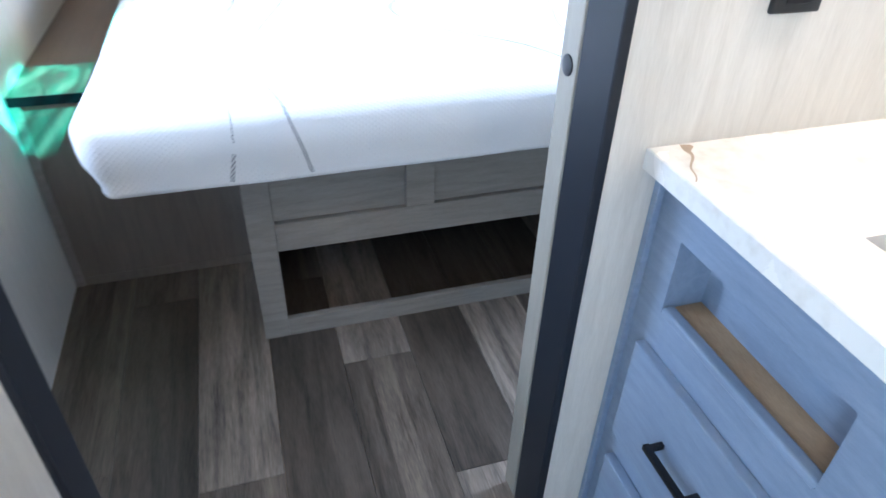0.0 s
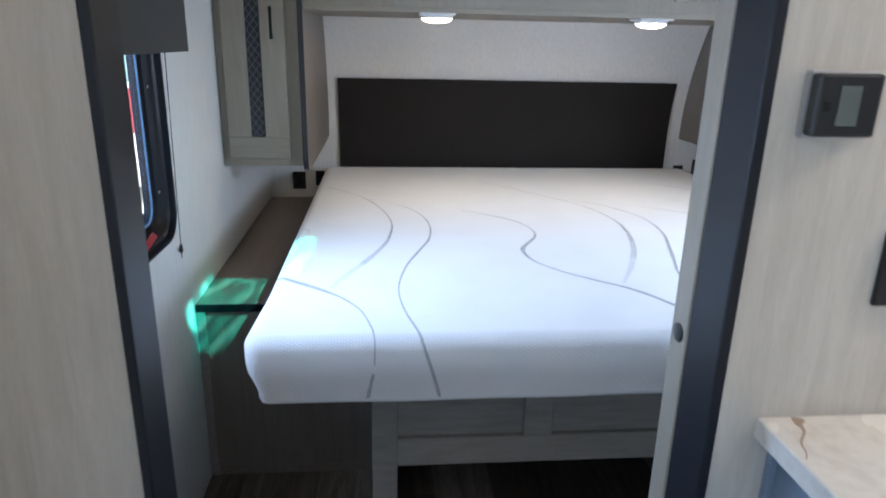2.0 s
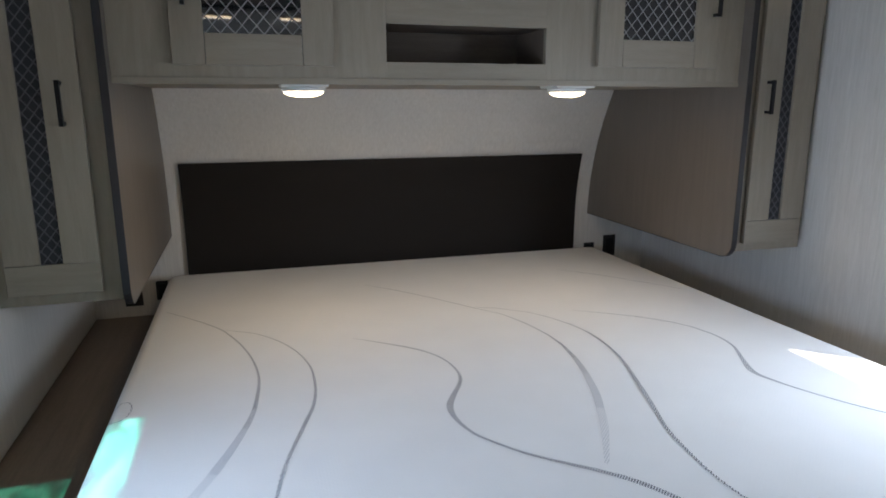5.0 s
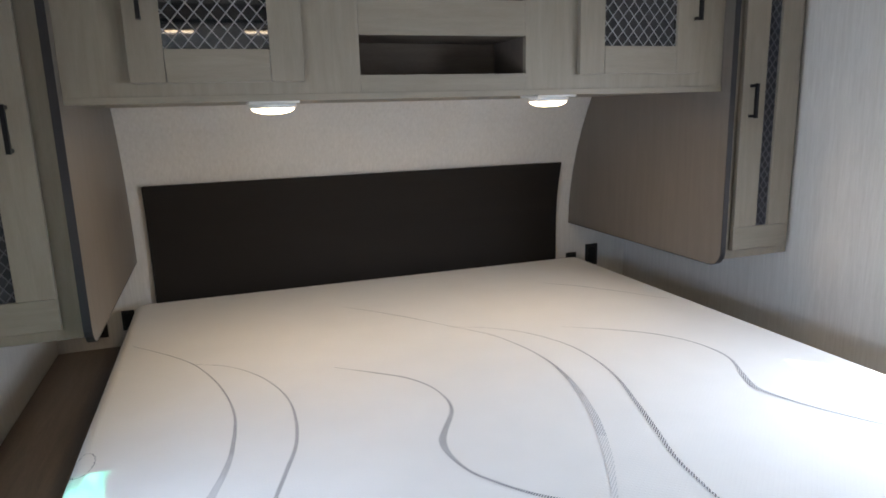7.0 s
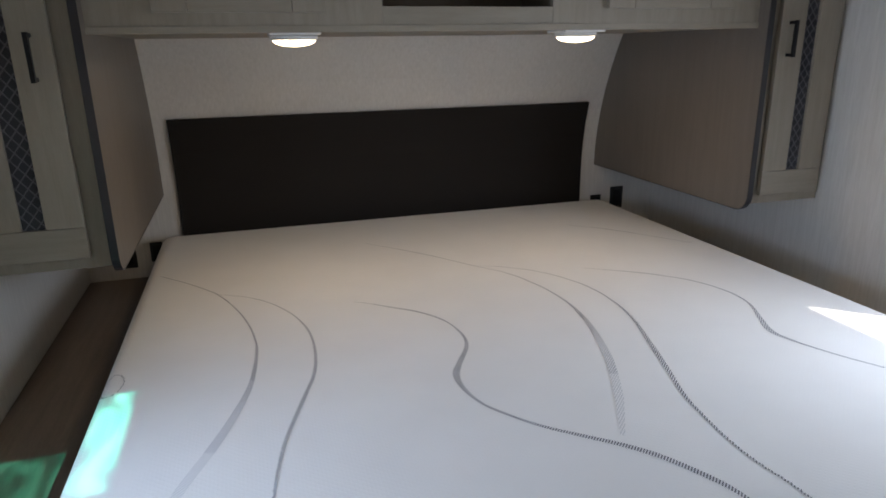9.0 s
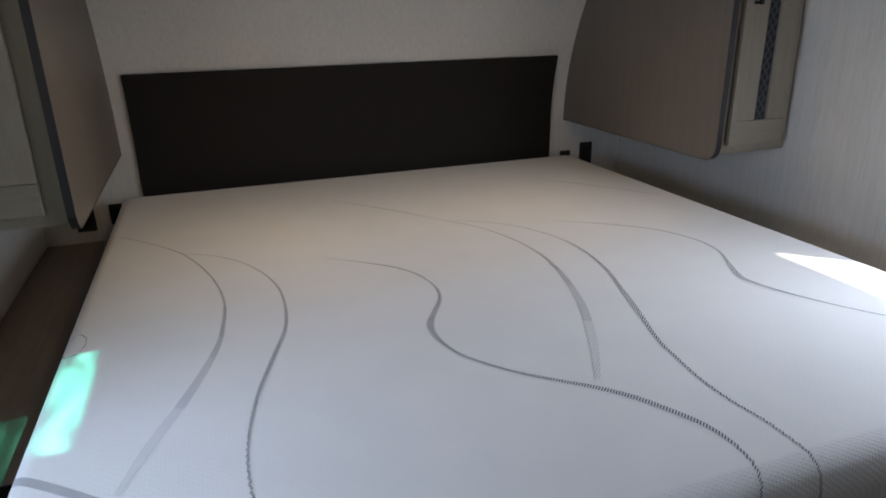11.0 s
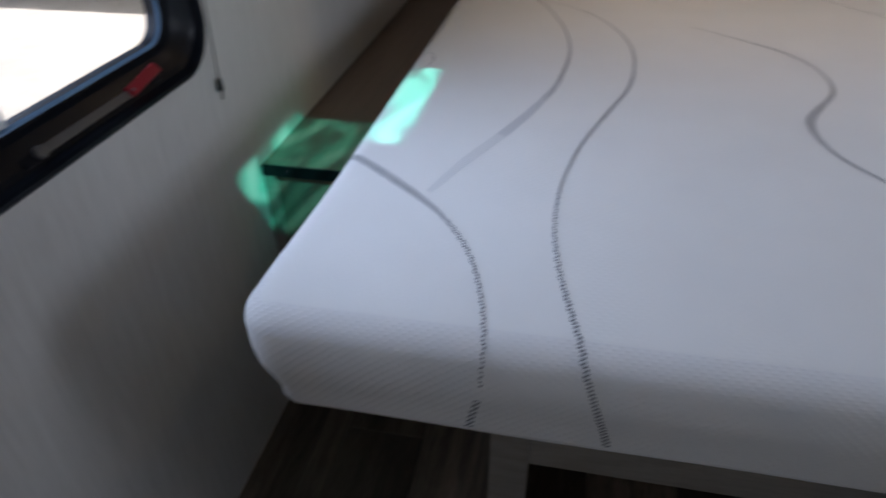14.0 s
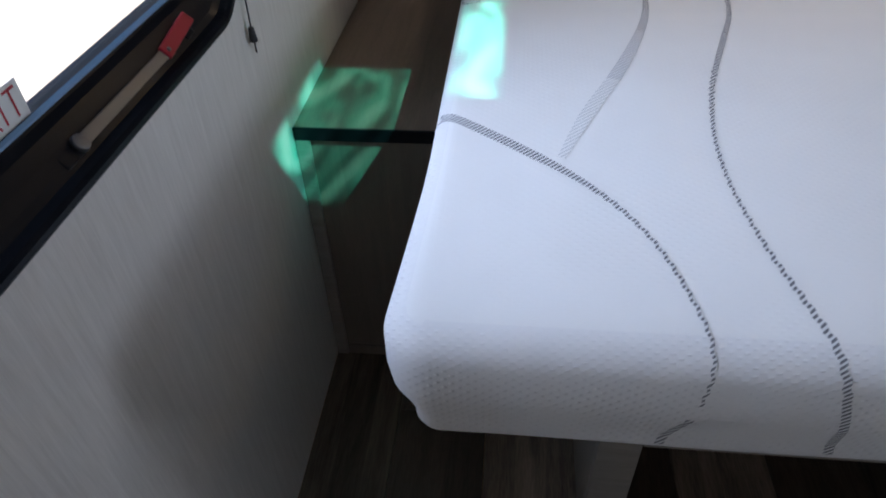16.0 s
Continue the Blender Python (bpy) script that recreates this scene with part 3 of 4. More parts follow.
# side panels, front and lower edge banded in charcoal
def side_panel(x0, x1, label):
    p = thing("side_panel", ((x0 + x1) / 2, 2.475, 0.957), label, "panel", "panels beside the bed head")
    zb, yf, r = 0.957, 2.472, 0.05
    arc = [(yf + r - r * math.cos(radians(a)), zb + r - r * math.sin(radians(a))) for a in range(0, 91, 15)]
    back = [(wall_y(zb + (1.998 - zb) * i / 12) - 0.003, zb + (1.998 - zb) * i / 12) for i in range(13)]
    part("board", extrude_x([(yf, 1.998)] + arc + back, x0, x1), PANEL, p)
    inner = [(yf, 1.998)] + arc + [back[0]]
    outer = [(yf - 0.003, 1.998)] + [(yf + r - (r + 0.003) * math.cos(radians(a)), zb + r - (r + 0.003) * math.sin(radians(a))) for a in range(0, 91, 15)] + [(back[0][0], zb - 0.003)]
    part("edge_band", extrude_x(outer + inner[::-1], x0 - 0.0006, x1 + 0.0006), BAND, p, "charcoal edge band")


side_panel(-0.106, -0.088, "taupe oak board beside the bed head")
side_panel(1.785, 1.803, "taupe oak board beside the bed head")


def wardrobe(x0, x1, dx0, dx1, gx0, gx1, hx, hz):
    w = thing("wardrobe", ((x0 + x1) / 2, 2.5, 0.972), "narrow whitewashed wardrobe with a lattice strip in its door", "wardrobe", "wardrobes beside the bed")
    part("body", extrude_x(curve_back(2.503, 0.972, 1.998, 0.004), x0, x1), CAB, w)
    framed_door(w, dx0, dx1, 1.003, 1.93, gx0, gx1, 1.081, 1.86, 2.481, 0.026, 0.034, hx, hz, hz + 0.108, WEAVE, True)


wardrobe(XL + 0.002, -0.108, -0.371, -0.154, -0.289, -0.239, -0.196, 1.424)
wardrobe(1.805, XR - 0.002, 1.843, 2.070, 1.936, 1.985, 1.876, 1.440)

# overhead cabinet with two lattice doors and open niches
oc = thing("overhead_cabinet", (0.85, 2.52, 1.535), "whitewashed overhead cabinet with two lattice doors and open niches", "cabinet")
Y0, OX0, OX1, OZ0, OZ1 = 2.515, -0.087, 1.784, 1.530, 1.998
N1, N2, N3, N4 = 0.612, 1.093, 1.589, 1.691
part("face_board", box(OX0, N1, Y0, Y0 + 0.02, OZ0, OZ1), CAB, oc)
part("face_board", box(N2, OX1, Y0, Y0 + 0.02, OZ0, OZ1), CAB, oc)
for za, zb in ((OZ0, N3), (N4, 1.785), (1.93, OZ1)):
    part("face_rail", box(N1 + 0.0006, N2 - 0.0006, Y0, Y0 + 0.02, za, zb), CAB_H, oc)
part("bottom_board", box(OX0, OX1, Y0 + 0.0205, wall_y(OZ0) - 0.004, OZ0, OZ0 + 0.018), CAB_H, oc)
part("front_lip", box(OX0, OX1, Y0 - 0.004, Y0 - 0.0005, OZ0 - 0.003, OZ0 + 0.014, 0.001), CAB_H, oc)
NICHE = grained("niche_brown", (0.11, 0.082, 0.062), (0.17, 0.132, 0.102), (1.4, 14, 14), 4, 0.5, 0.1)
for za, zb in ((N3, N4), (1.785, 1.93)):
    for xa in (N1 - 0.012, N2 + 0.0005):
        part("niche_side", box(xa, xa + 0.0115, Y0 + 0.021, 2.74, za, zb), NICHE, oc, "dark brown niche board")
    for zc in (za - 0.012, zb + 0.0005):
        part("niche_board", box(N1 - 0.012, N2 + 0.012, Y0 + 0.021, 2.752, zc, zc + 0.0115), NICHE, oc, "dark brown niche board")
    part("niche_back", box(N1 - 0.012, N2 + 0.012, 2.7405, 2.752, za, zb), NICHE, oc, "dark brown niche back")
framed_door(oc, 0.060, 0.465, 1.574, 1.95, 0.140, 0.383, 1.652, 1.875, Y0 - 0.021, 0.036, 0.042, 0.096, 1.714, 1.82, SMOKED)
framed_door(oc, 1.256, 1.682, 1.584, 1.95, 1.339, 1.592, 1.664, 1.875, Y0 - 0.021, 0.036, 0.042, 1.655, 1.737, 1.84, SMOKED)

# puck lamps under the cabinet
for x in (0.392, 1.225):
    pl = thing("puck_lamp", (x, 2.63, 1.49), "round white puck lamp glowing under the cabinet", "lamp", "lamps over the bed")
    part("base_plate", box(x - 0.066, x + 0.066, 2.568, 2.692, 1.522, 1.5295, 0.003), WHITEPL, pl)
    part("housing", cylinder((x, 2.63, 1.5155), 0.060, 0.011, "z", 40, 0.064, 0.002), WHITEPL, pl, "", True)
    bm = bmesh.new()
    bmesh.ops.create_uvsphere(bm, u_segments=32, v_segments=12, radius=0.057)
    bmesh.ops.delete(bm, geom=[v for v in bm.verts if v.co.z > 0.001], context="VERTS")
    bm.transform(Matrix.Translation((x, 2.63, 1.5098)) @ Matrix.Diagonal((1, 1, 0.28, 1)))
    part("lens", bm, LENS, pl, "glowing lens", True)
    lamp("puck_light", "AREA", 0.64, (1.0, 0.76, 0.46), look((x, 2.63, 1.492), (x, 2.60, 0.8)), (0.10, 0.10), "DISK")

# headboard
hb = [(wall_y(z) - 0.004, z) for z in [0.70 + 0.0455 * i for i in range(13)]]
bm = extrude_x(hb + [(y - 0.016, z) for y, z in hb[::-1]], -0.036, 1.711)
bmesh.ops.bevel(bm, geom=[e for e in bm.edges if len(e.link_faces) == 2 and e.calc_face_angle(0) > 1.0], offset=0.003, segments=2, affect="EDGES", profile=0.5)
head = thing("headboard", (0.84, 3.45, 0.70), "plain dark brown headboard panel on the front wall", "headboard")
part("panel", bm, HEADBOARD, head)


def wall_plate(x0, x1, z0, z1, label, category):
    ym = wall_y(z0)
    p = thing("wall_outlet", ((x0 + x1) / 2, ym, z0), label, category, "sockets on the front wall")
    part("plate", box(x0, x1, ym - 0.009, ym - 0.0005, z0, z1, 0.002), BLACK, p)
    part("socket_face", box(x0 + 0.2 * (x1 - x0), x1 - 0.2 * (x1 - x0), ym - 0.0105, ym - 0.009, z0 + 0.15 * (z1 - z0), z1 - 0.15 * (z1 - z0), 0.0005), BLACKMETAL, p)


wall_plate(-0.285, -0.219, 0.672, 0.763, "black socket plate low on the front wall", "outlet")
wall_plate(-0.166, -0.120, 0.690, 0.768, "black socket plate beside the mattress", "outlet")
wall_plate(1.880, 1.945, 0.735, 0.840, "black socket plate on the front wall", "outlet")
wall_plate(1.775, 1.828, 0.745, 0.808, "small black socket plate beside the mattress", "outlet")

# ---- nightstand ledge, bed base, mattress ----
ns = thing("nightstand", (-0.15, 2.6, 0), "dark brown built-in nightstand ledge beside the bed", "nightstand")
part("top", box(XL + 0.001, 0.152, 1.986, 3.468, 0.607, 0.627, 0.001), STAND, ns)
part("edge_band", box(XL + 0.001, 0.152, 1.980, 1.9855, 0.603, 0.6285, 0.001), RUBBER, ns, "charcoal front edge")
part("front_panel", box(XL + 0.001, 0.152, 1.990, 2.006, 0.0, 0.606), STAND_V, ns)
part("corner_trim", box(XL + 0.001, XL + 0.028, 1.981, 1.9895, 0.0, 0.604, 0.002), BASEWOOD, ns, "lighter corner strip")
part("kick_strip", box(XL + 0.029, 0.152, 1.984, 1.9895, 0.0, 0.03, 0.002), STAND_V, ns)

bb = thing("bed_base", (0.83, 1.6, 0), "grey wooden bed base with recessed panels and an open storage bay", "bed base")
BX0, BX1, BY = 0.155, 1.505, 1.585
part("stile", box(BX0, 0.224, BY, BY + 0.02, 0, 0.606, 0.002), BASEWOOD, bb)
part("stile", box(1.436, BX1, BY, BY + 0.02, 0, 0.606, 0.002), BASEWOOD, bb)
part("rail", box(0.2245, 1.4355, BY, BY + 0.02, 0, 0.061, 0.002), BASEWOOD, bb)
part("rail", box(0.2245, 1.4355, BY, BY + 0.02, 0.300, 0.386, 0.002), BASEWOOD, bb)
part("rail", box(0.2245, 1.4355, BY, BY + 0.02, 0.575, 0.606, 0.002), BASEWOOD, bb)
PW = (1.436 - 0.224 - 2 * 0.08) / 3
for k in range(3):
    a = 0.224 + k * (PW + 0.08)
    part("recessed_panel", box(a + 0.0006, a + PW - 0.0006, BY + 0.0135, BY + 0.0195, 0.388, 0.573), BASEWOOD, bb)
    if k < 2:
        part("mullion", box(a + PW, a + PW + 0.08, BY, BY + 0.0198, 0.3865, 0.5745, 0.002), BASEWOOD, bb)
part("side_board", box(BX0, BX0 + 0.016, BY + 0.0205, 3.40, 0, 0.606), BASEWOOD, bb)
part("side_board", box(BX1 - 0.016, BX1, BY + 0.0205, 3.40, 0, 0.606), BASEWOOD, bb)
part("back_board", box(BX0 + 0.017, BX1 - 0.017, 2.9, 2.916, 0, 0.606), BASEWOOD, bb)
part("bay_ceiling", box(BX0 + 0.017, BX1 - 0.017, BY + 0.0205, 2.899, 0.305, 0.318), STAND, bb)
part("platform", box(BX0, 1.80, 1.50, 3.44, 0.608, 0.626), STAND, bb)

MX0, MX1, MY0, MY1, MZ0, MZ1, MR = -0.108, 1.798, 1.350, 3.41, 0.6275, 0.812, 0.034


# how far the side stands back, by height over the underside
INSET = [(0.0, 0.034), (0.004, 0.027), (0.016, 0.022), (0.032, 0.022), (0.060, 0.013), (0.088, 0.003), (0.115, 0.0), (0.20, 0.0)]


def inset(h):
    for (a, d), (b, e) in zip(INSET, INSET[1:]):
        if h <= b:
            return d + (e - d) * max(0.0, h - a) / (b - a)
    return 0.0


def sag(x, y):
    """The cover lies a little lower towards the head and droops over the foot edge."""
    return -0.006 * min(1.0, max(0.0, (y - 1.9) / 1.35)) - 0.014 * min(1.0, max(0.0, 1 - (y - MY0) / 0.2)) ** 2


def mattress_mesh():
    """Stacked outlines: rounded-corner rectangles that shrink to the rounded upper and lower edges."""
    def outline(d, n=8, r=0.05):
        r = max(0.012, r - d)
        pts = []
        x0, x1, y0, y1 = MX0 + d, MX1 - d, MY0 + d, MY1 - d
        for cx, cy, a0, nxt in ((x1 - r, y1 - r, 0, "x"), (x0 + r, y1 - r, 90, "y"), (x0 + r, y0 + r, 180, "x"), (x1 - r, y0 + r, 270, "y")):
            arc = [(cx + r * math.cos(radians(a0 + 90 * i / n)), cy + r * math.sin(radians(a0 + 90 * i / n))) for i in range(n + 1)]
            pts += arc
            a = arc[-1]
            b = {0: (x0 + r, y1), 90: (x0, y0 + r), 180: (x1 - r, y0), 270: (x1, y1 - r)}[a0]
            pts += [(a[0] + (b[0] - a[0]) * k / 30, a[1] + (b[1] - a[1]) * k / 30) for k in range(1, 30)]
        return pts
    levels = [(INSET[k][1], MZ0 + INSET[k][0]) for k in range(7)]
    for i in range(9):
        a = radians(90 * i / 8)
        levels.append((MR * (1 - math.cos(a)), MZ1 - MR + MR * math.sin(a)))
    levels += [(MR + 0.016 * k, MZ1) for k in range(1, 13)] + [(0.226 + 0.055 * k, MZ1) for k in range(1, 13)]
    bm = bmesh.new()
    rings = []
    for d, z in levels:
        ring = []
        for x, y in outline(d):
            low = max(0.0, 1 - (z - MZ0) / 0.06)
            high = min(1.0, (z - MZ0) / (MZ1 - MZ0))
            x -= 0.019 * max(0.0, 1 - (y - MY0) / 0.30) ** 1.5 * max(0.0, 1 - (x - MX0) / 0.2)
            ring.append(bm.verts.new((x, y, z + high * sag(x, y) + 0.007 * low * noise.noise(Vector((x * 4, y * 4, 3))))))
        rings.append(ring)
    for a, b in zip(rings, rings[1:]):
        for i in range(len(a)):
            j = (i + 1) % len(a)
            bm.faces.new((a[i], a[j], b[j], b[i]))
    bm.faces.new(rings[-1])
    bm.faces.new(rings[0][::-1])
    bmesh.ops.recalc_face_normals(bm, faces=bm.faces[:])
    return bm


mattress = thing("mattress", (0.855, 2.38, MZ0), "bare white king mattress with grey swirling stripes", "mattress")
cover = part("cover", mattress_mesh(), KNIT, mattress, "", True)
cover.data.materials.append(KNIT_SIDE)
for p in cover.data.polygons:
    p.material_index = 1 if p.normal.z < 0.93 else 0


def on_cover(x, s, up=0.001):
    """A place on the cover: s is y on the top, and runs on down over the foot edge as it falls below."""
    d = (MY0 + MR) - s
    if d <= 0:
        e = min(max(0.0, MX0 + MR - x), MR * 0.98)
        return Vector((x, s, MZ1 - MR + math.sqrt(MR * MR - e * e) + sag(x, s) + up)), Vector((0, 0, 1))
    a = d / MR
    if a < math.pi / 2:
        nrm = Vector((0, -math.sin(a), math.cos(a)))
        p = Vector((x, MY0 + MR, MZ1 - MR)) + nrm * (MR + up)
    else:
        z = max(MZ0 + 0.004, MZ1 - MR - (d - MR * math.pi / 2))
        p, nrm = Vector((x, MY0 - up + inset(z - MZ0), z)), Vector((0, -1, 0))
    p.z += min(1.0, (p.z - MZ0) / (MZ1 - MZ0)) * sag(x, p.y)
    return p, nrm


def swirl(points, widths, mat, label):
    """A tapering stripe along a smooth curve through a few points (x, s)."""
    P = [Vector((x, s, 0)) for x, s in points]
    P = [2 * P[0] - P[1]] + P + [2 * P[-1] - P[-2]]
    line, wide = [], []
    for i in range(1, len(P) - 2):
        for k in range(24):
            t = k / 24
            a, b, c, d = P[i - 1:i + 3]
            line.append(0.5 * (2 * b + (c - a) * t + (2 * a - 5 * b + 4 * c - d) * t * t + (3 * b - a - 3 * c + d) * t ** 3))
            u = (i - 1 + t) / (len(P) - 3) * (len(widths) - 1)
            j = min(int(u), len(widths) - 2)
            wide.append(widths[j] + (widths[j + 1] - widths[j]) * (u - j))
    line.append(P[-2])
    wide.append(widths[-1])
    bm = bmesh.new()
    rows = []
    up = 0.0005 + 0.00004 * sum(c.name.startswith("stripe") for c in mattress.children)
    for i, (p, w) in enumerate(zip(line, wide)):
        d = (line[min(i + 1, len(line) - 1)] - line[max(i - 1, 0)]).normalized()
        across = Vector((-d.y, d.x, 0))
        s = across * (w * 0.37)
        run = 0.0 if i == 0 else run + (p - line[i - 1]).length
        p = p + across * (0.0011 if w < 0.010 else 0.0) * math.sin(run * 2 * math.pi / 0.017)
        rows.append([bm.verts.new(on_cover(*(p + s).xy, up)[0]), bm.verts.new(on_cover(*(p - s).xy, up)[0])])
    for (a, b), (c, d) in zip(rows, rows[1:]):
        bm.faces.new((a, b, d, c))
    bmesh.ops.recalc_face_normals(bm, faces=bm.faces[:])
    part("stripe", bm, mat, mattress, label)


S, SP = "grey knitted stripe", "pale grey knitted stripe"
swirl([(-0.062, 2.89), (0.04, 2.769), (0.118, 2.653), (0.168, 2.526), (0.201, 2.399), (0.217, 2.279), (0.216, 2.188), (0.205, 2.078)], [0.003, 0.005, 0.006, 0.008, 0.014], STRIPE, S)
swirl([(0.205, 2.078), (0.196, 2.034), (0.185, 1.992)], [0.014, 0.017, 0.019], STRIPE_MID, S)
swirl([(0.185, 1.992), (0.158, 1.908), (0.128, 1.828)], [0.019, 0.024, 0.027], STRIPE_PALE, SP)
swirl([(0.128, 1.828), (0.097, 1.758), (0.073, 1.696), (0.050, 1.63)], [0.026, 0.026, 0.014], STRIPE_FADE, SP)
swirl([(0.118, 2.653), (0.204, 2.6), (0.273, 2.515), (0.321, 2.409), (0.347, 2.292), (0.348, 2.167), (0.334, 2.064), (0.307, 1.977), (0.279, 1.891), (0.256, 1.814), (0.240, 1.737), (0.231, 1.674), (0.228, 1.608), (0.231, 1.548), (0.241, 1.480), (0.257, 1.418), (0.281, 1.336), (0.30, 1.27), (0.319, 1.185)], [0.003, 0.004, 0.006, 0.010, 0.012, 0.009, 0.006, 0.005, 0.007, 0.010, 0.013], STRIPE, S)
swirl([(0.486, 2.469), (0.575, 2.393), (0.647, 2.324), (0.690, 2.247), (0.704, 2.156), (0.691, 2.089), (0.652, 2.019), (0.627, 1.967), (0.622, 1.907), (0.638, 1.836), (0.672, 1.780), (0.716, 1.725), (0.776, 1.670), (0.820, 1.631), (0.865, 1.581), (0.900, 1.523), (0.926, 1.472), (0.937, 1.425), (0.934, 1.375), (0.918, 1.30)], [0.002, 0.010, 0.006, 0.014, 0.022, 0.010, 0.010, 0.014, 0.018, 0.016, 0.009, 0.005], STRIPE, S)
swirl([(0.617, 3.035), (0.711, 2.927), (0.811, 2.799), (0.908, 2.655), (0.982, 2.548), (1.028, 2.408), (1.044, 2.267), (1.033, 2.15)], [0.002, 0.006, 0.004, 0.005, 0.007, 0.017], STRIPE, S)
swirl([(1.033, 2.15), (1.022, 2.097), (1.010, 2.045)], [0.017, 0.020, 0.022], STRIPE_MID, S)
swirl([(1.010, 2.045), (0.980, 1.945), (0.947, 1.862)], [0.022, 0.025, 0.026], STRIPE_PALE, SP)
swirl([(0.947, 1.862), (0.904, 1.769), (0.841, 1.652)], [0.026, 0.024, 0.012], STRIPE_FADE, SP)
swirl([(0.908, 2.655), (1.004, 2.603), (1.093, 2.512), (1.153, 2.378), (1.166, 2.246), (1.149, 2.109), (1.107, 1.969), (1.068, 1.846), (1.033, 1.739), (1.019, 1.659), (1.010, 1.577), (1.012, 1.510), (1.025, 1.45), (1.032, 1.39), (1.038, 1.345), (1.05, 1.285), (1.066, 1.20)], [0.002, 0.005, 0.006, 0.010, 0.016, 0.011, 0.007, 0.006, 0.006, 0.008, 0.008], STRIPE, S)
swirl([(1.22, 2.52), (1.309, 2.46), (1.399, 2.389), (1.472, 2.302), (1.507, 2.2), (1.501, 2.104), (1.455, 2.009), (1.421, 1.932), (1.430, 1.871), (1.457, 1.801), (1.488, 1.740), (1.525, 1.679), (1.60, 1.575)], [0.002, 0.008, 0.007, 0.010, 0.022, 0.010, 0.007, 0.008], STRIPE, S)
swirl([(1.42, 3.02), (1.530, 2.913), (1.631, 2.774), (1.720, 2.639)], [0.002, 0.008, 0.005, 0.003], STRIPE, S)
swirl([(-0.104, 1.730), (-0.090, 1.719), (-0.046, 1.686), (0.004, 1.645), (0.046, 1.608), (0.082, 1.570), (0.115, 1.523), (0.139, 1.475), (0.158, 1.415), (0.169, 1.36), (0.168, 1.30)], [0.020, 0.022, 0.020, 0.010, 0.006, 0.005, 0.004], STRIPE, S)
swirl([(0.165, 1.273), (0.152, 1.195)], [0.010, 0.013], STRIPE, S)
swirl([(-0.080 + 0.022 * math.cos(a * 0.75), 2.15 + 0.05 * math.sin(a * 0.75)) for a in range(-1, 8)], [0.003, 0.004, 0.003], STRIPE, S)
swirl([(0.916, 1.273), (0.896, 1.20)], [0.006, 0.008], STRIPE, S)

# ---- hall side: vanity, counter, wall fittings ----
van = thing("vanity_cabinet", (1.05, 0.4, 0), "grey wooden vanity cabinet with an open niche and drawers", "cabinet")
VX, VY0, VY1 = 0.765, -0.42, 0.815
NY0, NY1, NZ0, NZ1 = 0.421, 0.742, 0.676, 0.805
part("face_frame", boxes((VX, VX + 0.02, VY0, NY0, 0.06, 0.888), (VX, VX + 0.02, NY1, VY1, 0.06, 0.888), (VX, VX + 0.02, NY0, NY1, NZ1, 0.888), (VX, VX + 0.02, NY0, NY1, 0.06, NZ0)), VANITY, van)
part("niche_lip", box(VX - 0.0012, VX + 0.0195, NY0 + 0.0005, NY1 - 0.0005, NZ0 - 0.006, NZ0 + 0.010, 0.004), VANITY, van)
part("niche_liner", boxes((VX + 0.0205, 0.835, NY0 - 0.015, NY0 - 0.0005, NZ0 - 0.01, NZ1 + 0.01), (VX + 0.0205, 0.835, NY1 + 0.0005, NY1 + 0.015, NZ0 - 0.01, NZ1 + 0.01), (0.8355, 0.845, NY0 - 0.015, NY1 + 0.015, NZ0 - 0.01, NZ1 + 0.01),
                          (VX + 0.0205, 0.835, NY0, NY1, NZ1 + 0.0005, NZ1 + 0.01)), VANITY, van)
part("niche_floor", box(VX + 0.020, 0.835, NY0, NY1, NZ0 - 0.006, NZ0 + 0.004), RAW, van, "raw plywood niche floor")
part("end_stile", box(VX - 0.012, VX - 0.0005, 0.802, VY1, 0.0, 0.888, 0.001), VANITY, van)
part("toe_kick", box(VX + 0.06, VX + 0.075, VY0, VY1, 0, 0.06), BAND, van)
part("carcass_side", box(VX + 0.0205, 1.35, VY0, VY0 + 0.016, 0.06, 0.888), VANITY, van)
for z0, z1 in ((0.385, 0.604), (0.095, 0.317)):
    d = part("drawer", box(VX - 0.019, VX - 0.0005, 0.395, 0.760, z0, z1, 0.0025), VANITY, van)
    part("handle", boxes((0.714, 0.724, 0.535, 0.642, z1 - 0.114, z1 - 0.104), (0.7238, VX - 0.0192, 0.537, 0.546, z1 - 0.1135, z1 - 0.1045), (0.7238, VX - 0.0192, 0.631, 0.640, z1 - 0.1135, z1 - 0.1045)), BLACKMETAL, d, "black metal bar handle")
for z0, z1 in ((0.085, 0.578),):
    d = part("cabinet_door", box(VX - 0.019, VX - 0.0045, -0.10, 0.372, z0, z1, 0.002), VANITY, van)
    part("door_panel", box(VX - 0.0205, VX - 0.0192, -0.05, 0.322, z0 + 0.05, z1 - 0.05, 0.0005), VANITY, d)
top = thing("countertop", (1.05, 0.2, 0.889), "cream marble-look vanity countertop", "countertop")
SX0, SX1, SY0, SY1 = 0.849, 1.20, 0.11, 0.557
rect = lambda x0, x1, y0, y1, z: [(x0, y0, z), (x1, y0, z), (x1, y1, z), (x0, y1, z)]
loops = [rect(0.728, 1.40, VY0 - 0.01, 0.817, 0.889), rect(0.728, 1.40, VY0 - 0.01, 0.817, 0.919), rect(0.730, 1.398, VY0 - 0.008, 0.815, 0.921), rect(SX0, SX1, SY0, SY1, 0.921), rect(SX0, SX1, SY0, SY1, 0.889)]
bm = bmesh.new()
loops = [[bm.verts.new(p) for p in r] for r in loops]
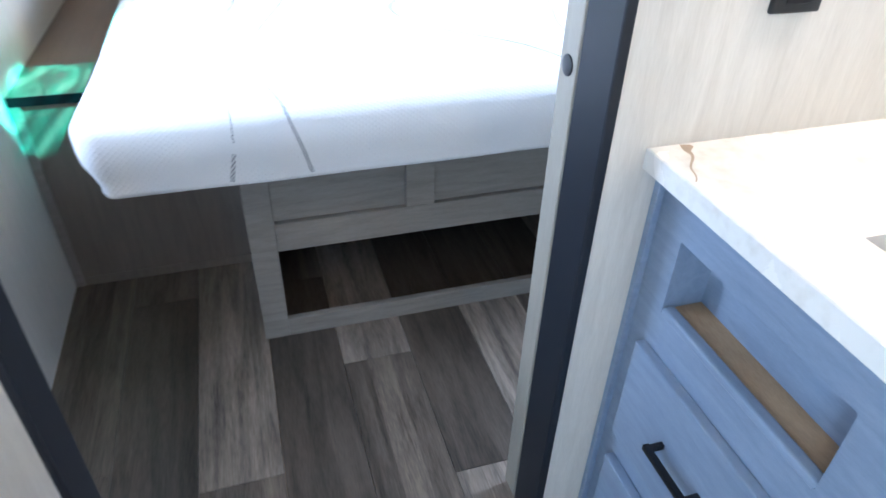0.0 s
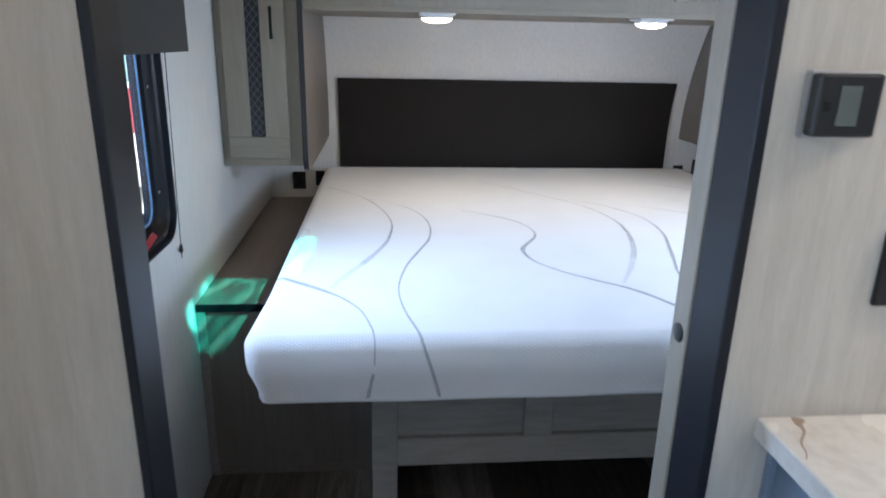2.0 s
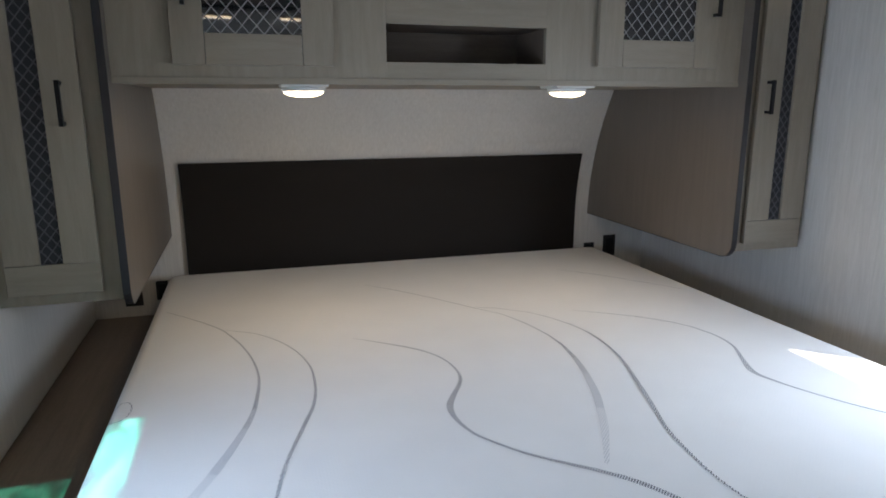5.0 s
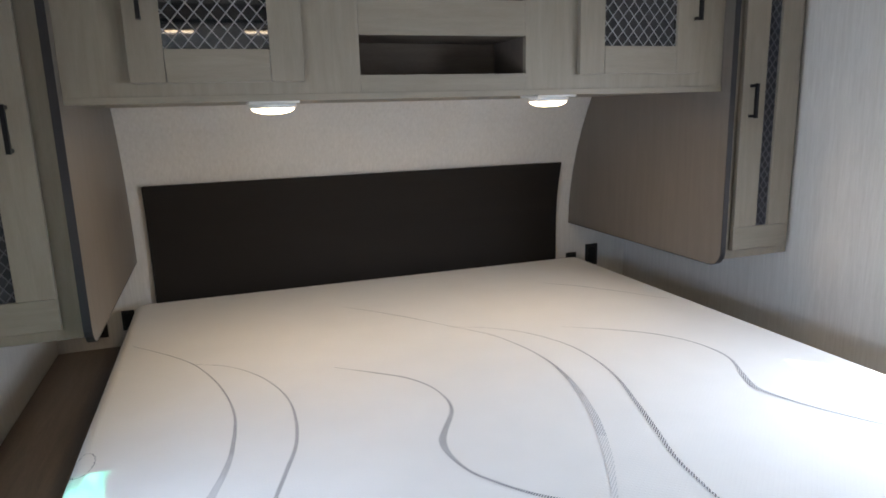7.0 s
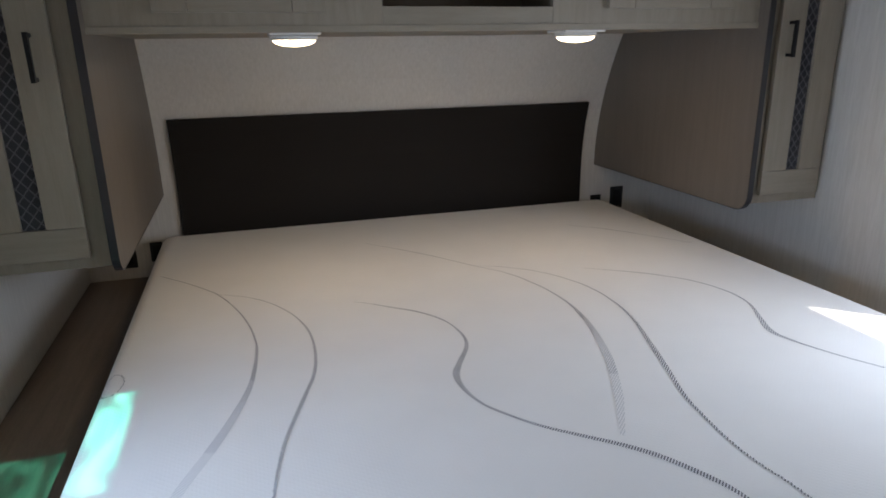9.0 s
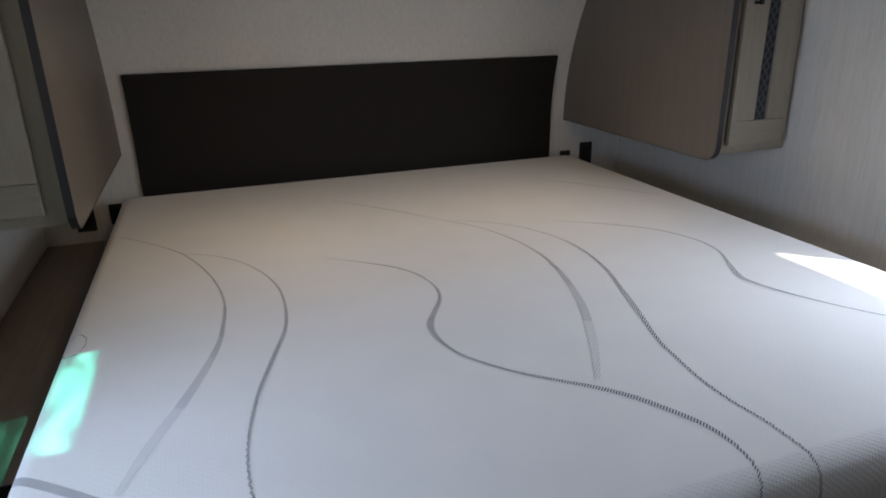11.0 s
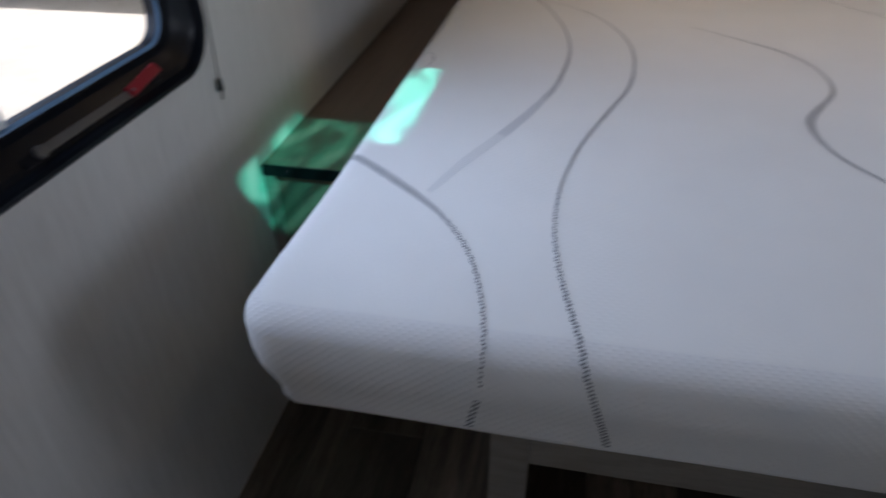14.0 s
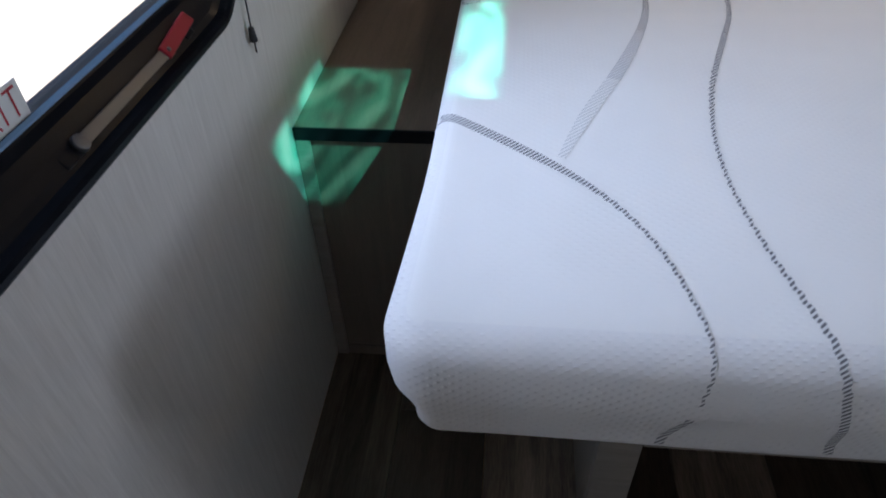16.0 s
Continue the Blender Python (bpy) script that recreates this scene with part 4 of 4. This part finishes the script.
for k in range(5):
    for i in range(4):
        bm.faces.new((loops[k][i], loops[k][(i + 1) % 4], loops[(k + 1) % 5][(i + 1) % 4], loops[(k + 1) % 5][i]))
bmesh.ops.recalc_face_normals(bm, faces=bm.faces[:])
part("slab", bm, COUNTER, top)
bm = bmesh.new()
bm.faces.new([bm.verts.new((0.782 + 0.0105 * k * math.cos(radians(a)) + 0.004 * math.sin(radians(a)), 0.803 + 0.013 * k * math.sin(radians(a)), 0.9214))
              for a, k in ((0, 1.1), (40, 0.85), (85, 0.6), (130, 1.1), (180, 0.8), (225, 0.95), (262, 1.7), (290, 0.9), (325, 0.8))])
part("vein", bm, VEIN, top, "brown vein blotch")
bm = bmesh.new()
rows = [[bm.verts.new((0.779 - 0.043 * k + 0.003 * math.sin(9 * k) - w, 0.790 - 0.075 * k + w * 0.4, 0.9213)) for w in (0.0022 * (1 - 0.6 * k), -0.0022 * (1 - 0.6 * k))] for k in [i / 12 for i in range(13)]]
for (p0, p1), (q0, q1) in zip(rows, rows[1:]):
    bm.faces.new((p0, p1, q1, q0))
part("vein", bm, VEIN, top, "thin brown vein")
sink = thing("sink", (1.05, 0.34, 0.75), "brushed steel sink set under the countertop", "sink")
part("bowl", boxes((SX0 - 0.012, SX0 - 0.001, SY0, SY1, 0.75, 0.888), (SX1 + 0.001, SX1 + 0.012, SY0, SY1, 0.75, 0.888), (SX0 - 0.012, SX1 + 0.012, SY0 - 0.012, SY0 - 0.001, 0.75, 0.888),
                   (SX0 - 0.012, SX1 + 0.012, SY1 + 0.001, SY1 + 0.012, 0.75, 0.888), (SX0 - 0.012, SX1 + 0.012, SY0 - 0.012, SY1 + 0.012, 0.738, 0.7495)), STEEL, sink)

th = thing("thermostat", (0.765, YW, 1.328), "black thermostat with a grey display on the partition", "thermostat")
part("back_plate", box(0.706, 0.796, 0.803, 0.8175, 1.325, 1.407, 0.003), SILVER, th, "silver back plate")
part("case", box(0.705, 0.786, 0.782, 0.8025, 1.329, 1.404, 0.004), BLACK, th)
part("display", box(0.731, 0.758, 0.7805, 0.7815, 1.343, 1.390, 0.0003), LCD, th, "grey display")
part("button", box(0.713, 0.722, 0.7805, 0.7815, 1.36, 1.372, 0.0004), BLACKMETAL, th)
ot = thing("wall_socket", (0.899, YW, 1.095), "black double socket plate with a white tab", "outlet")
part("plate", box(0.860, 0.936, 0.808, 0.8175, 1.095, 1.205, 0.003), BLACK, ot)
part("socket_face", box(0.878, 0.918, 0.8055, 0.8078, 1.108, 1.180, 0.001), BLACKMETAL, ot)
part("tab", box(0.885, 0.910, 0.8055, 0.8078, 1.183, 1.194, 0.001), WHITEPL, ot, "white tab")
for z in (1.125, 1.160):
    part("receptacle", boxes((0.888, 0.890, 0.8045, 0.8054, z, z + 0.010), (0.904, 0.906, 0.8045, 0.8054, z, z + 0.010)), BAND, ot)

# hall ceiling lights
for x, y, w in ((1.42, 0.62, 2.3), (0.05, -0.04, 0.2), (0.61, -0.04, 0.2), (0.55, -1.4, 0.2)):
    cl = thing("ceiling_light", (x, y, 1.99), "slim white ceiling light", "lamp", "hall ceiling lights")
    part("frame", box(x - 0.15, x + 0.15, y - 0.045, y + 0.045, 1.985, 1.9995, 0.003), WHITEPL, cl)
    lamp("hall_light", "AREA", w, (1.0, 0.90, 0.79), look((x, y, 1.975), (x, y + 0.01, 0)), (0.27, 0.06))
    part("diffuser", box(x - 0.135, x + 0.135, y - 0.03, y + 0.03, 1.980, 1.9848, 0.001), LENS, cl)

# ---- outside ----
structure("ground", boxes((-400, 400, -400, 400, -1.0, -0.9)), GROUND, "bright pale concrete lot", "ground")
tr = thing("parked_trailer", (-4.2, 9.5, -0.9), "white parked trailer with a red band", "trailer")
WHITEPAINT = material("white_gelcoat", (0.78, 0.78, 0.77), 0.35)
TEAL_GLASS = material("teal_tinted_glass", (0.16, 0.34, 0.34), 0.12)
part("lower_body", box(-7.5, -3.0, 7.6, 14.0, -0.5, 0.20, 0.05), WHITEPAINT, tr)
part("red_band", box(-7.45, -3.02, 7.62, 13.98, 0.202, 0.785, 0.03), RED, tr, "red band")
part("trim", box(-7.5, -3.0, 7.6, 14.0, 0.787, 0.85, 0.01), WHITEPAINT, tr)
part("side_glass", box(-7.44, -3.04, 7.64, 13.96, 0.852, 1.6, 0.03), TEAL_GLASS, tr, "teal side glass")
part("roof", box(-7.5, -3.0, 7.6, 14.0, 1.602, 2.2, 0.08), WHITEPAINT, tr)
for x in (-6.6, -4.0):
    for y in (9.2, 11.8):
        part("wheel", cylinder((x, y, -0.55), 0.35, 0.25, "x", 24, None, 0.02), BLACK, tr, "", True)

# ---- floor planks ----
W, LEN, GAP = 0.193, 1.22, 0.0010
OFFS = {2: 1.115, 4: 1.43, 5: 1.01, 3: 0.62, 1: 1.833, 0: 1.22}
# Row 2 of columns 3 to 6 is dark, painting the bed bay's shade.
TONES = {(1, 0): "dark", (1, 1): "grey", (2, 0): "grey", (2, 1): "pale", (3, 0): "grey", (3, 1): "dark", (4, 0): "grey", (4, 1): "pale", (5, 0): "pale", (5, 1): "dark", (0, 1): "grey", (6, 1): "pale", (3, 2): "dark", (4, 2): "dark", (5, 2): "dark", (6, 2): "dark"}
rng = random.Random(7)
for c in range(14):
    x0 = -0.418 + W * c
    a, b = max(x0, XL) + GAP / 2, min(x0 + W, XR) - GAP / 2
    if b - a < 0.01:
        continue
    y = first = OFFS.get(c, rng.uniform(0.2, 1.4))
    while y > REAR:
        y -= LEN
    while y < 3.47:
        y0, y1 = max(y, REAR) + GAP / 2, min(y + LEN, 3.47) - GAP / 2
        tone = TONES.get((c, round((y - first) / LEN) + 1)) or rng.choice(("dark", "grey", "grey", "pale"))
        if y1 - y0 > 0.02:
            part("plank", box(a, b, y0, y1, -0.0078, 0.0, 0.0008, 1), PLANKS[tone], floor)
        y += LEN
